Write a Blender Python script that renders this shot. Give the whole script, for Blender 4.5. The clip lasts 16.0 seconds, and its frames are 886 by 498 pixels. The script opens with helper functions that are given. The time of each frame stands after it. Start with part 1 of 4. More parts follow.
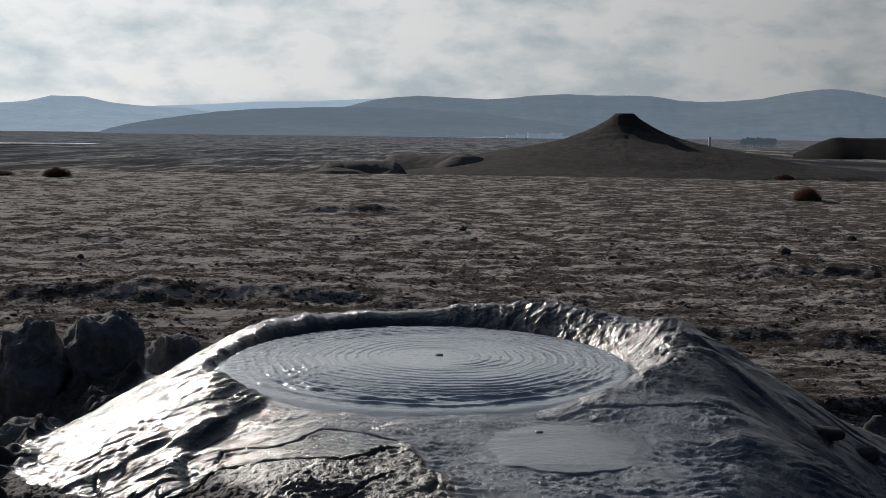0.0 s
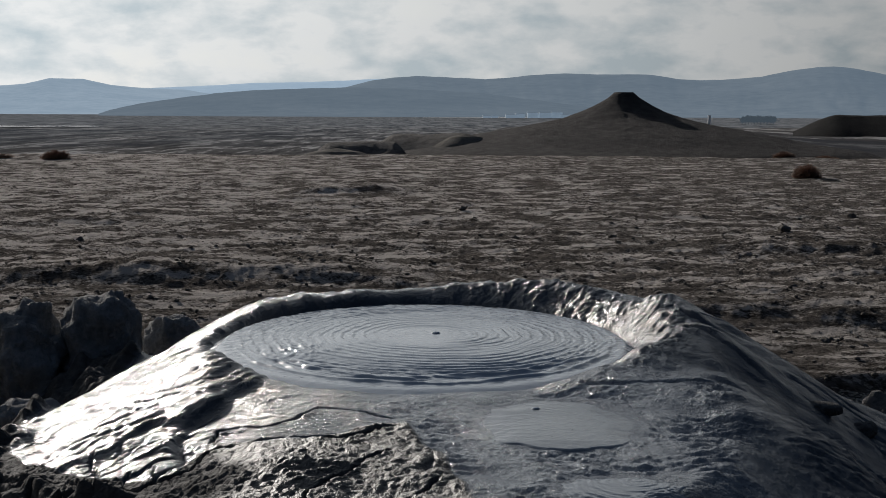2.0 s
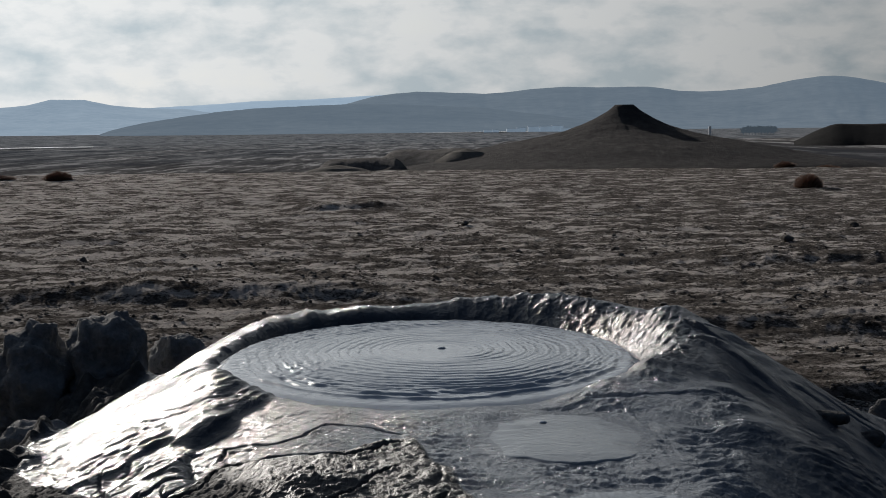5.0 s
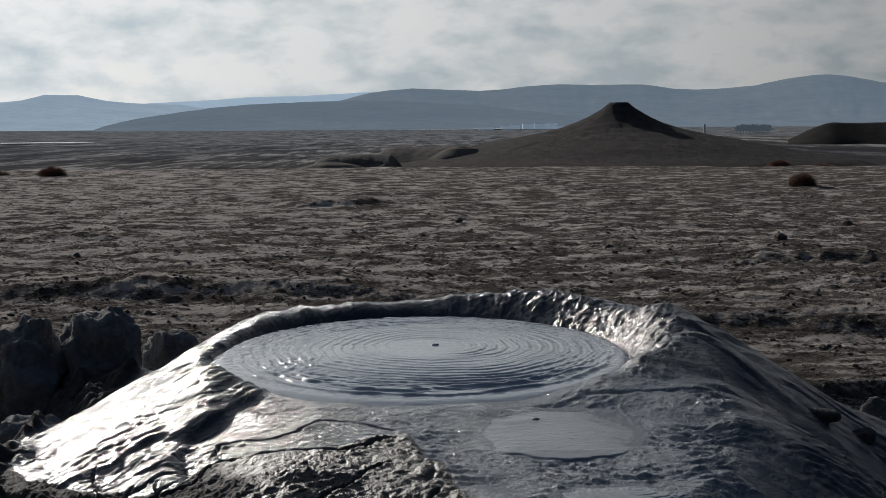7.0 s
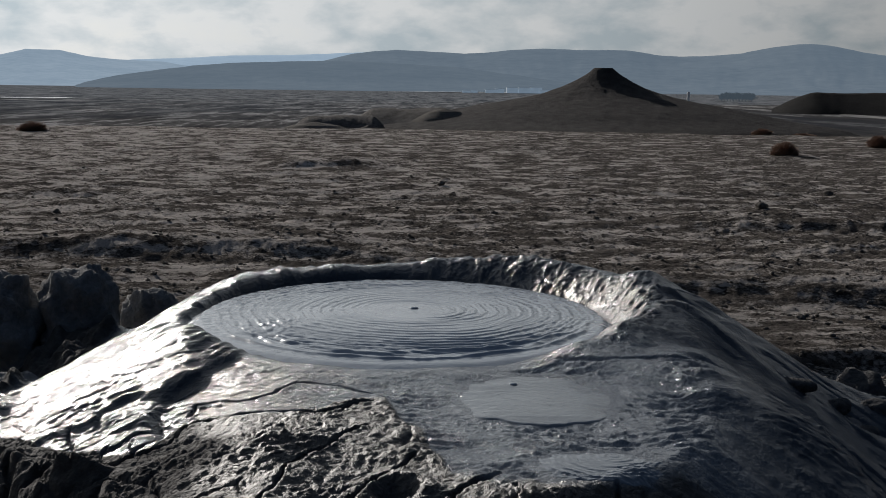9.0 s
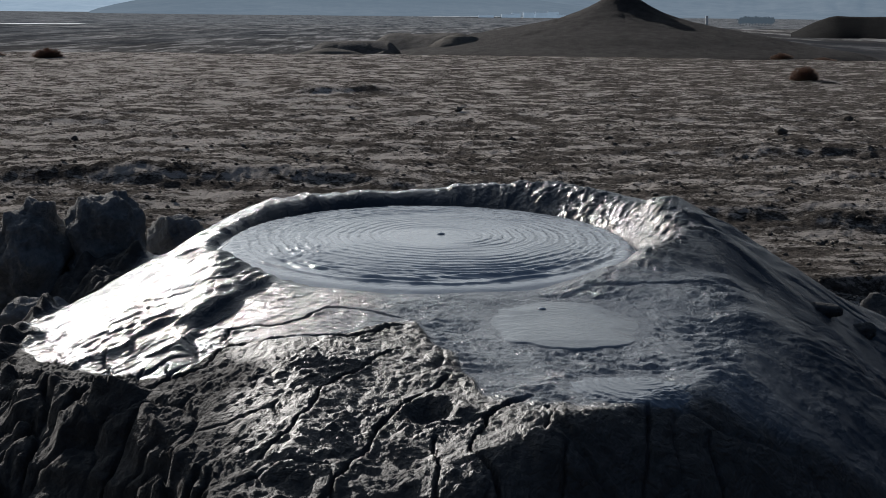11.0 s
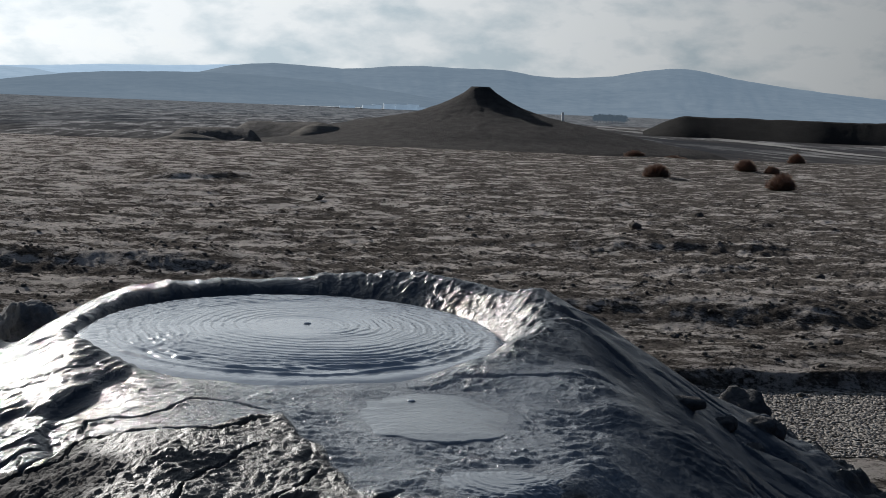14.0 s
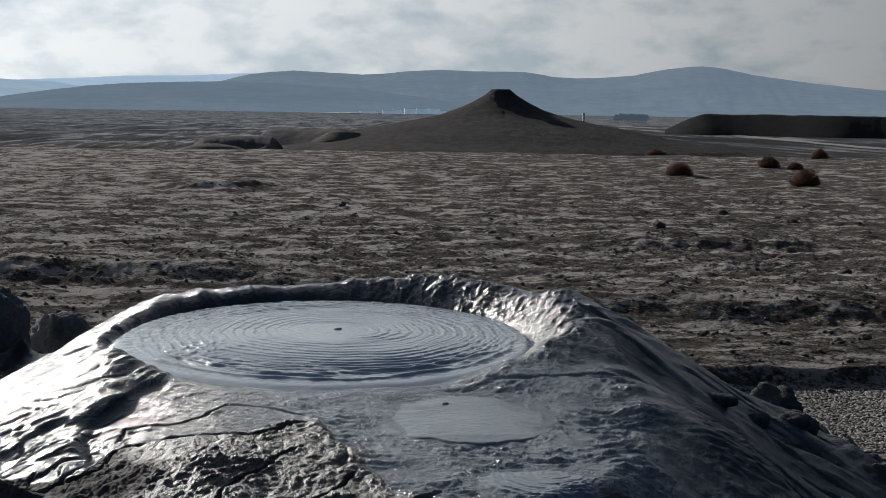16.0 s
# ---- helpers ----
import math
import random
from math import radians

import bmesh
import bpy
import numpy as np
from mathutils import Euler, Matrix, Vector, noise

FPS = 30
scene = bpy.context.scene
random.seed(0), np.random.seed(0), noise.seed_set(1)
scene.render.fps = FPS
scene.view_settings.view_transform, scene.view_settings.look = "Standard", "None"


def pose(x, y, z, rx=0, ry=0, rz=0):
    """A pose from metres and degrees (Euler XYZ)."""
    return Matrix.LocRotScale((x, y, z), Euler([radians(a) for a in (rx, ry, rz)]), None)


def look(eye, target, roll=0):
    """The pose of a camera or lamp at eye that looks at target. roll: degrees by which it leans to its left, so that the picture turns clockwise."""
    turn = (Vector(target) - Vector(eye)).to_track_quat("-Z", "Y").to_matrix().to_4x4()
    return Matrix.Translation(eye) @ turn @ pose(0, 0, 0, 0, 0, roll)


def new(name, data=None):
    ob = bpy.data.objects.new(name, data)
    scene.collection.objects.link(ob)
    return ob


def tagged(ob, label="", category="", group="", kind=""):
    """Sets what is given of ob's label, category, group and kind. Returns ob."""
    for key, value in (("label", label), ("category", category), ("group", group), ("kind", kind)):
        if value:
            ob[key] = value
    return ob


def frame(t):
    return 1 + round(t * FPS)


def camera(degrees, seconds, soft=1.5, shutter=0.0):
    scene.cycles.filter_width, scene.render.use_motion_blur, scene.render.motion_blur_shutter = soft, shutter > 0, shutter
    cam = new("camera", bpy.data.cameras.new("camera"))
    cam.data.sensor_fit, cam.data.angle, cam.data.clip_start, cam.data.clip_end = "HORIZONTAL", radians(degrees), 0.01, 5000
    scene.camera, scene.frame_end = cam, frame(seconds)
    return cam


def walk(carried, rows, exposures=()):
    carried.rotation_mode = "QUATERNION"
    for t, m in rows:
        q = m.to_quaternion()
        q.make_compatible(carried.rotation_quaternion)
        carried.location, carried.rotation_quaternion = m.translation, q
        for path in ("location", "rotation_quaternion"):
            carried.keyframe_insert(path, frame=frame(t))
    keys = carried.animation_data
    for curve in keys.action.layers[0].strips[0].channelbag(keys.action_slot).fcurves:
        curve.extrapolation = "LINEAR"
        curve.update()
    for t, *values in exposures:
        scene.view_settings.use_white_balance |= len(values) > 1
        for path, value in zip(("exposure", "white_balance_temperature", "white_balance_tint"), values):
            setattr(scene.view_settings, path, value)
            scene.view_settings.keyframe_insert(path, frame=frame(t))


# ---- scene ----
# Seconds, place of the eye, pitch, turn to the left, lean.
PATH = [
    (0, 0.0000, 0.0000, 1.5000, -5.110, -0.000, 0.686),
    (0.5, 0.0008, 0.0030, 1.4953, -5.956, 0.245, 0.454),
    (1, 0.0010, 0.0042, 1.4957, -5.820, 0.202, 0.202),
    (1.5, 0.0067, 0.0057, 1.4955, -5.755, 0.043, 0.141),
    (2, 0.0070, 0.0087, 1.4944, -5.976, -0.002, 0.291),
    (2.5, 0.0082, 0.0124, 1.4925, -6.019, -0.099, 0.166),
    (3, 0.0097, 0.0126, 1.4937, -5.823, 0.108, -0.344),
    (3.5, 0.0094, 0.0142, 1.4936, -6.035, 0.084, -0.422),
    (4, 0.0066, 0.0072, 1.4971, -5.483, 0.156, -0.514),
    (4.5, 0.0047, 0.0046, 1.4951, -5.295, 0.154, -0.649),
    (7, 0.0051, -0.0018, 1.4955, -5.447, -0.138, -0.366),
    (7.5, 0.0020, -0.0083, 1.4939, -5.380, -0.037, -0.353),
    (8, 0.0079, -0.0056, 1.4959, -5.172, -0.092, -0.469),
    (8.5, 0.0067, -0.0040, 1.4960, -5.041, -0.221, -0.193),
    (9, 0.0064, 0.0060, 1.4961, -7.081, -0.969, 0.764),
    (9.5, 0.0029, 0.0034, 1.5004, -8.425, -1.609, 0.963),
    (10, -0.0040, -0.0054, 1.5017, -9.929, -1.003, 0.679),
    (10.2, -0.0081, -0.0069, 1.5010, -10.404, -0.329, 0.518),
    (12.3, -0.0175, -0.0006, 1.4916, -9.023, -0.564, 0.894),
    (12.5, -0.0239, -0.0006, 1.4927, -8.309, -1.483, 1.519),
    (13, -0.0275, 0.0072, 1.4948, -7.485, -4.694, 1.500),
    (13.5, -0.0209, 0.0214, 1.4952, -6.727, -6.963, 1.892),
    (14, -0.0282, 0.0154, 1.4947, -6.243, -6.494, 2.247),
    (14.5, -0.0380, 0.0083, 1.4965, -6.029, -3.644, 0.687),
    (15, -0.0330, 0.0122, 1.4941, -6.096, -3.845, 0.295),
    (15.5, -0.0411, 0.0038, 1.4964, -6.147, -3.477, 0.663),
    (16, -0.0382, 0.0036, 1.4950, -6.109, -5.443, 0.861),
]
cam = camera(37.65, 16.0, soft=0.8)
walk(cam, [(t, pose(x, y, z, 90 + pitch, 0, turn) @ pose(0, 0, 0, 0, 0, lean))
           for t, x, y, z, pitch, turn, lean in PATH],
     exposures=[(0.0, 0.05, 6450, 12), (9.0, -0.02, 6400, 12), (10.0, -0.06, 6300, 12), (10.2, 0.12, 6270, 12), (12.3, 0.36, 6250, 11), (14.0, 0.42, 6250, 11), (16.0, 0.24, 6250, 11)])

# ---- light ----
SUN_TURN, SUN_UP = -30.0, 19.5          # degrees right of +y, above the horizon
SUN_DIR = Vector((math.sin(radians(SUN_TURN)) * math.cos(radians(SUN_UP)),
                  math.cos(radians(SUN_TURN)) * math.cos(radians(SUN_UP)), math.sin(radians(SUN_UP))))


def node(tree, kind, x=0, y=0, **values):
    n = tree.nodes.new(kind)
    n.location = (x, y)
    for key, value in values.items():
        n.inputs[key.replace("_", " ")].default_value = value
    return n


def mathn(tree, op, a, b=None, clamp=False):
    n = tree.nodes.new("ShaderNodeMath")
    n.operation, n.use_clamp = op, clamp
    for i, v in enumerate((a, b)):
        if v is None:
            continue
        if isinstance(v, (int, float)):
            n.inputs[i].default_value = v
        else:
            tree.links.new(v, n.inputs[i])
    return n.outputs[0]


def ramp(tree, fac, stops):
    n = tree.nodes.new("ShaderNodeValToRGB")
    while len(n.color_ramp.elements) < len(stops):
        n.color_ramp.elements.new(0.5)
    for e, (p, c) in zip(n.color_ramp.elements, stops):
        e.position = p
        e.color = (*c, 1) if isinstance(c, tuple) else (c, c, c, 1)
    tree.links.new(fac, n.inputs[0])
    return n.outputs[0]


def mixc(tree, fac, a, b, blend="MIX"):
    n = tree.nodes.new("ShaderNodeMix")
    n.data_type, n.blend_type = "RGBA", blend
    for i, v in ((0, fac), (6, a), (7, b)):
        if isinstance(v, (int, float)):
            n.inputs[i].default_value = v
        elif isinstance(v, tuple):
            n.inputs[i].default_value = (*v, 1)
        else:
            tree.links.new(v, n.inputs[i])
    return n.outputs[2]


def noise_out(tree, vec, scale, detail=4.0, rough=0.55, distortion=0.0, out=0):
    n = node(tree, "ShaderNodeTexNoise", Scale=scale, Detail=detail, Roughness=rough, Distortion=distortion)
    tree.links.new(vec, n.inputs["Vector"])
    return n.outputs[out]


def stretched(tree, vec, sx, sy, sz):
    n = tree.nodes.new("ShaderNodeMapping")
    n.inputs["Scale"].default_value = (sx, sy, sz)
    tree.links.new(vec, n.inputs["Vector"])
    return n.outputs[0]


def make_world():
    w = bpy.data.worlds.new("sky")
    scene.world = w
    w.use_nodes = True
    t = w.node_tree
    t.nodes.clear()
    out = node(t, "ShaderNodeOutputWorld")
    sky = t.nodes.new("ShaderNodeTexSky")
    sky.sky_type, sky.sun_disc = "NISHITA", False
    sky.sun_elevation, sky.sun_rotation = radians(SUN_UP), radians(SUN_TURN)
    sky.air_density, sky.dust_density, sky.ozone_density = 1.0, 2.0, 1.0
    coord = t.nodes.new("ShaderNodeTexCoord")
    way = coord.outputs["Generated"]
    split = t.nodes.new("ShaderNodeSeparateXYZ")
    t.links.new(way, split.inputs[0])
    big = noise_out(t, stretched(t, way, 5, 5, 16), 1.0, 3, 0.5, 0.2)
    small = noise_out(t, stretched(t, way, 19, 19, 42), 1.0, 9, 0.56, 0.1)
    cover = mathn(t, "ADD", mathn(t, "MULTIPLY", big, 0.55), mathn(t, "MULTIPLY", small, 0.45))
    cover = ramp(t, cover, [(0.29, 0.0), (0.46, 1.0)])
    bank = ramp(t, split.outputs[2], [(0.22, 1.0), (0.75, 0.0)])
    cover = mathn(t, "MULTIPLY", cover, mathn(t, "ADD", mathn(t, "MULTIPLY", bank, 0.75), 0.25))
    shade = ramp(t, mathn(t, "ADD", mathn(t, "MULTIPLY", small, 0.62), mathn(t, "MULTIPLY", big, 0.38)), [(0.455, 1.0), (0.62, 0.0)])
    # Thin cloud is brighter towards the sun.
    dot = t.nodes.new("ShaderNodeVectorMath")
    dot.operation = "DOT_PRODUCT"
    dot.inputs[1].default_value = SUN_DIR
    t.links.new(way, dot.inputs[0])
    toward = mathn(t, "MAXIMUM", dot.outputs["Value"], 0.0)
    glow = mathn(t, "ADD", mathn(t, "MULTIPLY", mathn(t, "POWER", toward, 2.2), CLOUD_GLOW), CLOUD_BASE)
    body = mixc(t, shade, (0.62, 0.715, 0.75), (0.955, 0.985, 0.97))
    # Away from the sun the cloud is lit by the blue of the sky alone.
    body = mixc(t, ramp(t, toward, [(0.12, 0.0), (0.55, 1.0)]), (0.44, 0.72, 1.25), body)
    cloud = mixc(t, 1.0, body, glow, "MULTIPLY")
    scaled = mixc(t, 1.0, sky.outputs[0], (SKY_LEVEL,) * 3, "MULTIPLY")
    veil = mixc(t, mathn(t, "MULTIPLY", bank, 0.93), mixc(t, 1.0, scaled, (0.82, 0.97, 1.08), "MULTIPLY"), cloud)
    colour = mixc(t, cover, veil, cloud)
    bg = node(t, "ShaderNodeBackground", Strength=SKY_STRENGTH)
    t.links.new(colour, bg.inputs[0])
    t.links.new(bg.outputs[0], out.inputs[0])


SKY_STRENGTH, SKY_LEVEL, CLOUD_BASE, CLOUD_GLOW = 0.10, 0.75, 0.20, 9.2
make_world()
sun = new("sun", bpy.data.lights.new("sun", "SUN"))
sun.data.energy, sun.data.angle, sun.data.color = 5.0, radians(1.0), (1.0, 0.945, 0.865)
sun.matrix_world = look(SUN_DIR * 100, (0, 0, 0))


# ---- numbers on grids ----
def lattice(ix, iy, seed):
    h = (ix.astype(np.int64) * 374761393 + iy.astype(np.int64) * 668265263 + seed * 974634777) & 0x7FFFFFFF
    h = ((h ^ (h >> 13)) * 1274126177) & 0x7FFFFFFF
    h = ((h ^ (h >> 16)) * 69069) & 0x7FFFFFFF
    return (h ^ (h >> 11)) / 2147483647.0


def grain(x, y, seed=0):
    """Smooth noise, about -0.7 to 0.7."""
    fx, fy = np.floor(x), np.floor(y)
    u, v = x - fx, y - fy
    total = 0
    su, sv = u * u * u * (u * (u * 6 - 15) + 10), v * v * v * (v * (v * 6 - 15) + 10)
    for i in (0, 1):
        for j in (0, 1):
            a = lattice(fx + i, fy + j, seed) * 2 * np.pi
            w = (su if i else 1 - su) * (sv if j else 1 - sv)
            total = total + w * (np.cos(a) * (u - i) + np.sin(a) * (v - j))
    return total


def rough(x, y, seed=0, layers=4, fall=0.5):
    total, amp = 0, 1.0
    for k in range(layers):
        total = total + amp * grain(x * 2**k + 17.3 * k, y * 2**k - 9.1 * k, seed + k)
        amp *= fall
    return total


def cells(x, y, seed=0):
    """Distances to the nearest and to the second nearest of scattered points."""
    fx, fy = np.floor(x), np.floor(y)
    d1, d2 = np.full_like(x, 9.0), np.full_like(x, 9.0)
    for i in (-1, 0, 1):
        for j in (-1, 0, 1):
            px = fx + i + 0.5 + 0.8 * (lattice(fx + i, fy + j, seed) - 0.5)
            py = fy + j + 0.5 + 0.8 * (lattice(fx + i, fy + j, seed + 77) - 0.5)
            d = np.hypot(px - x, py - y)
            d2 = np.where(d < d1, d1, np.minimum(d2, d))
            d1 = np.minimum(d1, d)
    return d1, d2


def step(a, b, v):
    t = np.clip((v - a) / (b - a), 0, 1)
    return t * t * (3 - 2 * t)


def line_gap(x, y, line):
    """Distance of each place to a bent line."""
    best = np.full_like(x, 9.0)
    for (ax, ay), (bx, by) in zip(line, line[1:]):
        dx, dy = bx - ax, by - ay
        s = np.clip(((x - ax) * dx + (y - ay) * dy) / (dx * dx + dy * dy), 0, 1)
        best = np.minimum(best, np.hypot(x - ax - s * dx, y - ay - s * dy))
    return best


def grid_mesh(name, x, y, z, wrap=False):
    """A sheet of quads over arrays of rows and columns."""
    rows, cols = x.shape
    me = bpy.data.meshes.new(name)
    co = np.stack([x, y, z], -1).reshape(-1, 3).astype(np.float32)
    n = cols if wrap else cols - 1
    i, j = np.meshgrid(np.arange(rows - 1), np.arange(n), indexing="ij")
    k = (j + 1) % cols
    quads = np.stack([i * cols + j, i * cols + k, (i + 1) * cols + k, (i + 1) * cols + j], -1).reshape(-1, 4)
    me.vertices.add(len(co))
    me.vertices.foreach_set("co", co.ravel())
    me.loops.add(quads.size)
    me.loops.foreach_set("vertex_index", quads.ravel().astype(np.int32))
    me.polygons.add(len(quads))
    me.polygons.foreach_set("loop_start", np.arange(0, quads.size, 4, dtype=np.int32))
    me.update(calc_edges=True)
    me.polygons.foreach_set("use_smooth", np.ones(len(quads), dtype=bool))
    return me


def soup_mesh(name, verts, faces, smooth=True):
    me = bpy.data.meshes.new(name)
    me.from_pydata(verts, [], faces)
    me.update()
    if smooth:
        me.polygons.foreach_set("use_smooth", np.ones(len(me.polygons), dtype=bool))
    return me


def mark(me, name, values):
    a = me.attributes.new(name, "FLOAT", "POINT")
    a.data.foreach_set("value", np.asarray(values, dtype=np.float32).ravel())


def part(name, me, material, parent=None, label=""):
    ob = new(name, me)
    me.materials.clear()
    me.materials.append(material)
    if parent:
        ob.parent = parent
        ob.matrix_parent_inverse = Matrix.Translation(parent.location).inverted()
    if label:
        tagged(ob, label)
    return ob


def thing(name, place, label, category, group="", kind=""):
    ob = new(name)
    ob.location = place
    ob.empty_display_size = 0.1
    return tagged(ob, label, category, group, kind)


# ---- materials ----
def start(name):
    m = bpy.data.materials.new(name)
    m.use_nodes = True
    t = m.node_tree
    return m, t, t.nodes["Principled BSDF"], t.nodes.new("ShaderNodeTexCoord").outputs["Object"]


def bump(t, bsdf, height, strength, distance):
    b = node(t, "ShaderNodeBump", Strength=strength, Distance=distance)
    t.links.new(height, b.inputs["Height"])
    t.links.new(b.outputs[0], bsdf.inputs["Normal"])


def attr(t, name):
    a = t.nodes.new("ShaderNodeAttribute")
    a.attribute_name = name
    return a.outputs["Fac"]


def mat_mound():
    """Grey volcanic mud: a wet slick, or a dried crust, by the attribute 'wet'."""
    m, t, b, co = start("mud_mound")
    wet = attr(t, "wet")
    fine, mid = noise_out(t, co, 420, 4, 0.6), noise_out(t, co, 60, 6, 0.62)
    spot = noise_out(t, co, 11, 4, 0.55)
    edge = ramp(t, mathn(t, "ADD", wet, mathn(t, "MULTIPLY", mathn(t, "SUBTRACT", mid, 0.5), 0.7)), [(0.35, 0.0), (0.65, 1.0)])
    dry = mixc(t, ramp(t, mid, [(0.3, 0.0), (0.7, 1.0)]), (0.019, 0.0178, 0.0166), (0.068, 0.064, 0.060))
    dry = mixc(t, ramp(t, spot, [(0.4, 0.0), (0.7, 0.6)]), dry, (0.033, 0.0305, 0.0275))
    slick = mixc(t, spot, (0.016, 0.0205, 0.0285), (0.035, 0.042, 0.054))
    slick = mixc(t, attr(t, "film"), slick, (0.142, 0.155, 0.172))
    t.links.new(mixc(t, edge, dry, slick), b.inputs["Base Color"])
    r_wet = ramp(t, mid, [(0.3, WET_ROUGH - 0.12), (0.75, WET_ROUGH + 0.08)])
    r = t.nodes.new("ShaderNodeMix")
    t.links.new(edge, r.inputs[0])
    r_dry = ramp(t, mathn(t, "SUBTRACT", attr(t, "damp_or_shaded"), mathn(t, "MULTIPLY", mathn(t, "SUBTRACT", mid, 0.5), 0.8)), [(0.1, 0.90), (0.7, 0.48)])
    t.links.new(r_dry, r.inputs[2])
    t.links.new(mathn(t, "SUBTRACT", r_wet, mathn(t, "MULTIPLY", attr(t, "film"), 0.07)), r.inputs[3])
    t.links.new(r.outputs[0], b.inputs["Roughness"])
    h = mathn(t, "ADD", mathn(t, "MULTIPLY", mid, 0.5), mathn(t, "MULTIPLY", noise_out(t, co, 210, 4, 0.65), 0.5))
    h = mathn(t, "MULTIPLY", h, mathn(t, "SUBTRACT", 1.0, mathn(t, "MULTIPLY", edge, 0.36)))
    vein = mathn(t, "ABSOLUTE", mathn(t, "SUBTRACT", noise_out(t, co, 24, 5, 0.6, 0.6), 0.5))
    h = mathn(t, "ADD", h, mathn(t, "MULTIPLY", mathn(t, "MINIMUM", vein, 0.12), mathn(t, "SUBTRACT", 2.2, mathn(t, "MULTIPLY", edge, 1.3))))
    bump(t, b, h, 1.0, 0.009)
    b.inputs["Specular IOR Level"].default_value = 0.40
    return m


WET_ROUGH = 0.19


def mat_pool(name, level, relief, tone=1.0):
    """Liquid mud with a skin of water."""
    m, t, b, co = start(name)
    mid, wide = noise_out(t, co, 90, 5, 0.6), noise_out(t, co, 9, 3)
    t.links.new(mixc(t, wide, tuple(tone * c for c in (0.198, 0.224, 0.256)), tuple(tone * c for c in (0.255, 0.283, 0.316))), b.inputs["Base Color"])
    t.links.new(ramp(t, mid, [(0.35, level), (0.8, level + 0.10)]), b.inputs["Roughness"])
    bead = ramp(t, noise_out(t, co, 150, 2, 0.5), [(0.66, 0.0), (0.74, 1.0)])
    bead = mathn(t, "MULTIPLY", bead, ramp(t, noise_out(t, co, 14, 3, 0.6), [(0.5, 0.0), (0.62, 1.0)]))
    bump(t, b, mathn(t, "ADD", mid, mathn(t, "MULTIPLY", bead, 2.0)), relief, 0.002)
    return m


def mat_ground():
    m, t, b, co = start("steppe_ground")
    geo = t.nodes.new("ShaderNodeNewGeometry").outputs["Position"]
    near = noise_out(t, stretched(t, geo, 1, 1.5, 1), 6, 10, 0.75)
    patch = noise_out(t, stretched(t, geo, 1.25, 2.3, 1), 1.0, 10, 0.72, 0.2)
    wide = noise_out(t, stretched(t, geo, 0.02, 0.006, 1), 1.0, 6, 0.62)
    field = noise_out(t, stretched(t, geo, 0.10, 0.020, 0), 1.0, 10, 0.66)
    grit = noise_out(t, stretched(t, geo, 1, 1.3, 1), 34, 6, 0.8)
    speck = mathn(t, "ADD", mathn(t, "MULTIPLY", near, 0.5), mathn(t, "MULTIPLY", grit, 0.5))
    soil = mixc(t, ramp(t, speck, [(0.42, 0.0), (0.60, 1.0)]), (0.024, 0.0215, 0.0195), (0.165, 0.147, 0.132))
    split = t.nodes.new("ShaderNodeSeparateXYZ")
    t.links.new(geo, split.inputs[0])
    cover = mathn(t, "ADD", mathn(t, "MULTIPLY", patch, 0.54), mathn(t, "MULTIPLY", speck, 0.46))
    # The pale cover thins towards the right, by x alone.
    cover = mathn(t, "SUBTRACT", cover, mathn(t, "MULTIPLY", mathn(t, "MAXIMUM", mathn(t, "MINIMUM", split.outputs[0], 7.0), -7.0), 0.0022))
    salt = mixc(t, ramp(t, cover, [(0.494, 0.0), (0.538, 0.95)]), soil, (0.435, 0.400, 0.370))
    salt = mixc(t, ramp(t, mathn(t, "ADD", mathn(t, "DIVIDE", split.outputs[1], 100.0), mathn(t, "MULTIPLY", mathn(t, "SUBTRACT", patch, 0.5), 0.2)), [(0.075, 0.7), (0.16, 1.0)]), soil, salt)
    tuft = noise_out(t, stretched(t, geo, 0.42, 0.045, 0), 1.0, 8, 0.75)
    field = mathn(t, "ADD", mathn(t, "MULTIPLY", field, 0.55), mathn(t, "MULTIPLY", tuft, 0.45))
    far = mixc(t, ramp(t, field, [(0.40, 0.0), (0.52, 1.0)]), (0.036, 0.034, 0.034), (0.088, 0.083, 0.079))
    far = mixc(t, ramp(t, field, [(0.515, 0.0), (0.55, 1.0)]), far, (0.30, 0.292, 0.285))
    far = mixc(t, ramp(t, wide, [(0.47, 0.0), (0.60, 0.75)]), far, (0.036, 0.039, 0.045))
    # Scrub tone with haze painted in, paler and bluer with distance.
    hazy_scrub = mixc(t, ramp(t, field, [(0.42, 0.0), (0.56, 1.0)]), (0.036, 0.045, 0.056), (0.22, 0.228, 0.235))
    far = mixc(t, ramp(t, mathn(t, "DIVIDE", split.outputs[1], 1000.0), [(0.12, 0.0), (0.75, 0.95)]), far, hazy_scrub)
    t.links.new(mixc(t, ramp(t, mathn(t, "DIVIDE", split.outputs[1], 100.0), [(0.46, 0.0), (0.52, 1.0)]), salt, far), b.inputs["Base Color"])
    b.inputs["Roughness"].default_value = 0.95
    b.inputs["Specular IOR Level"].default_value = 0.0
    bump(t, b, noise_out(t, geo, 14, 10, 0.76), 1.0, 0.08)
    return m


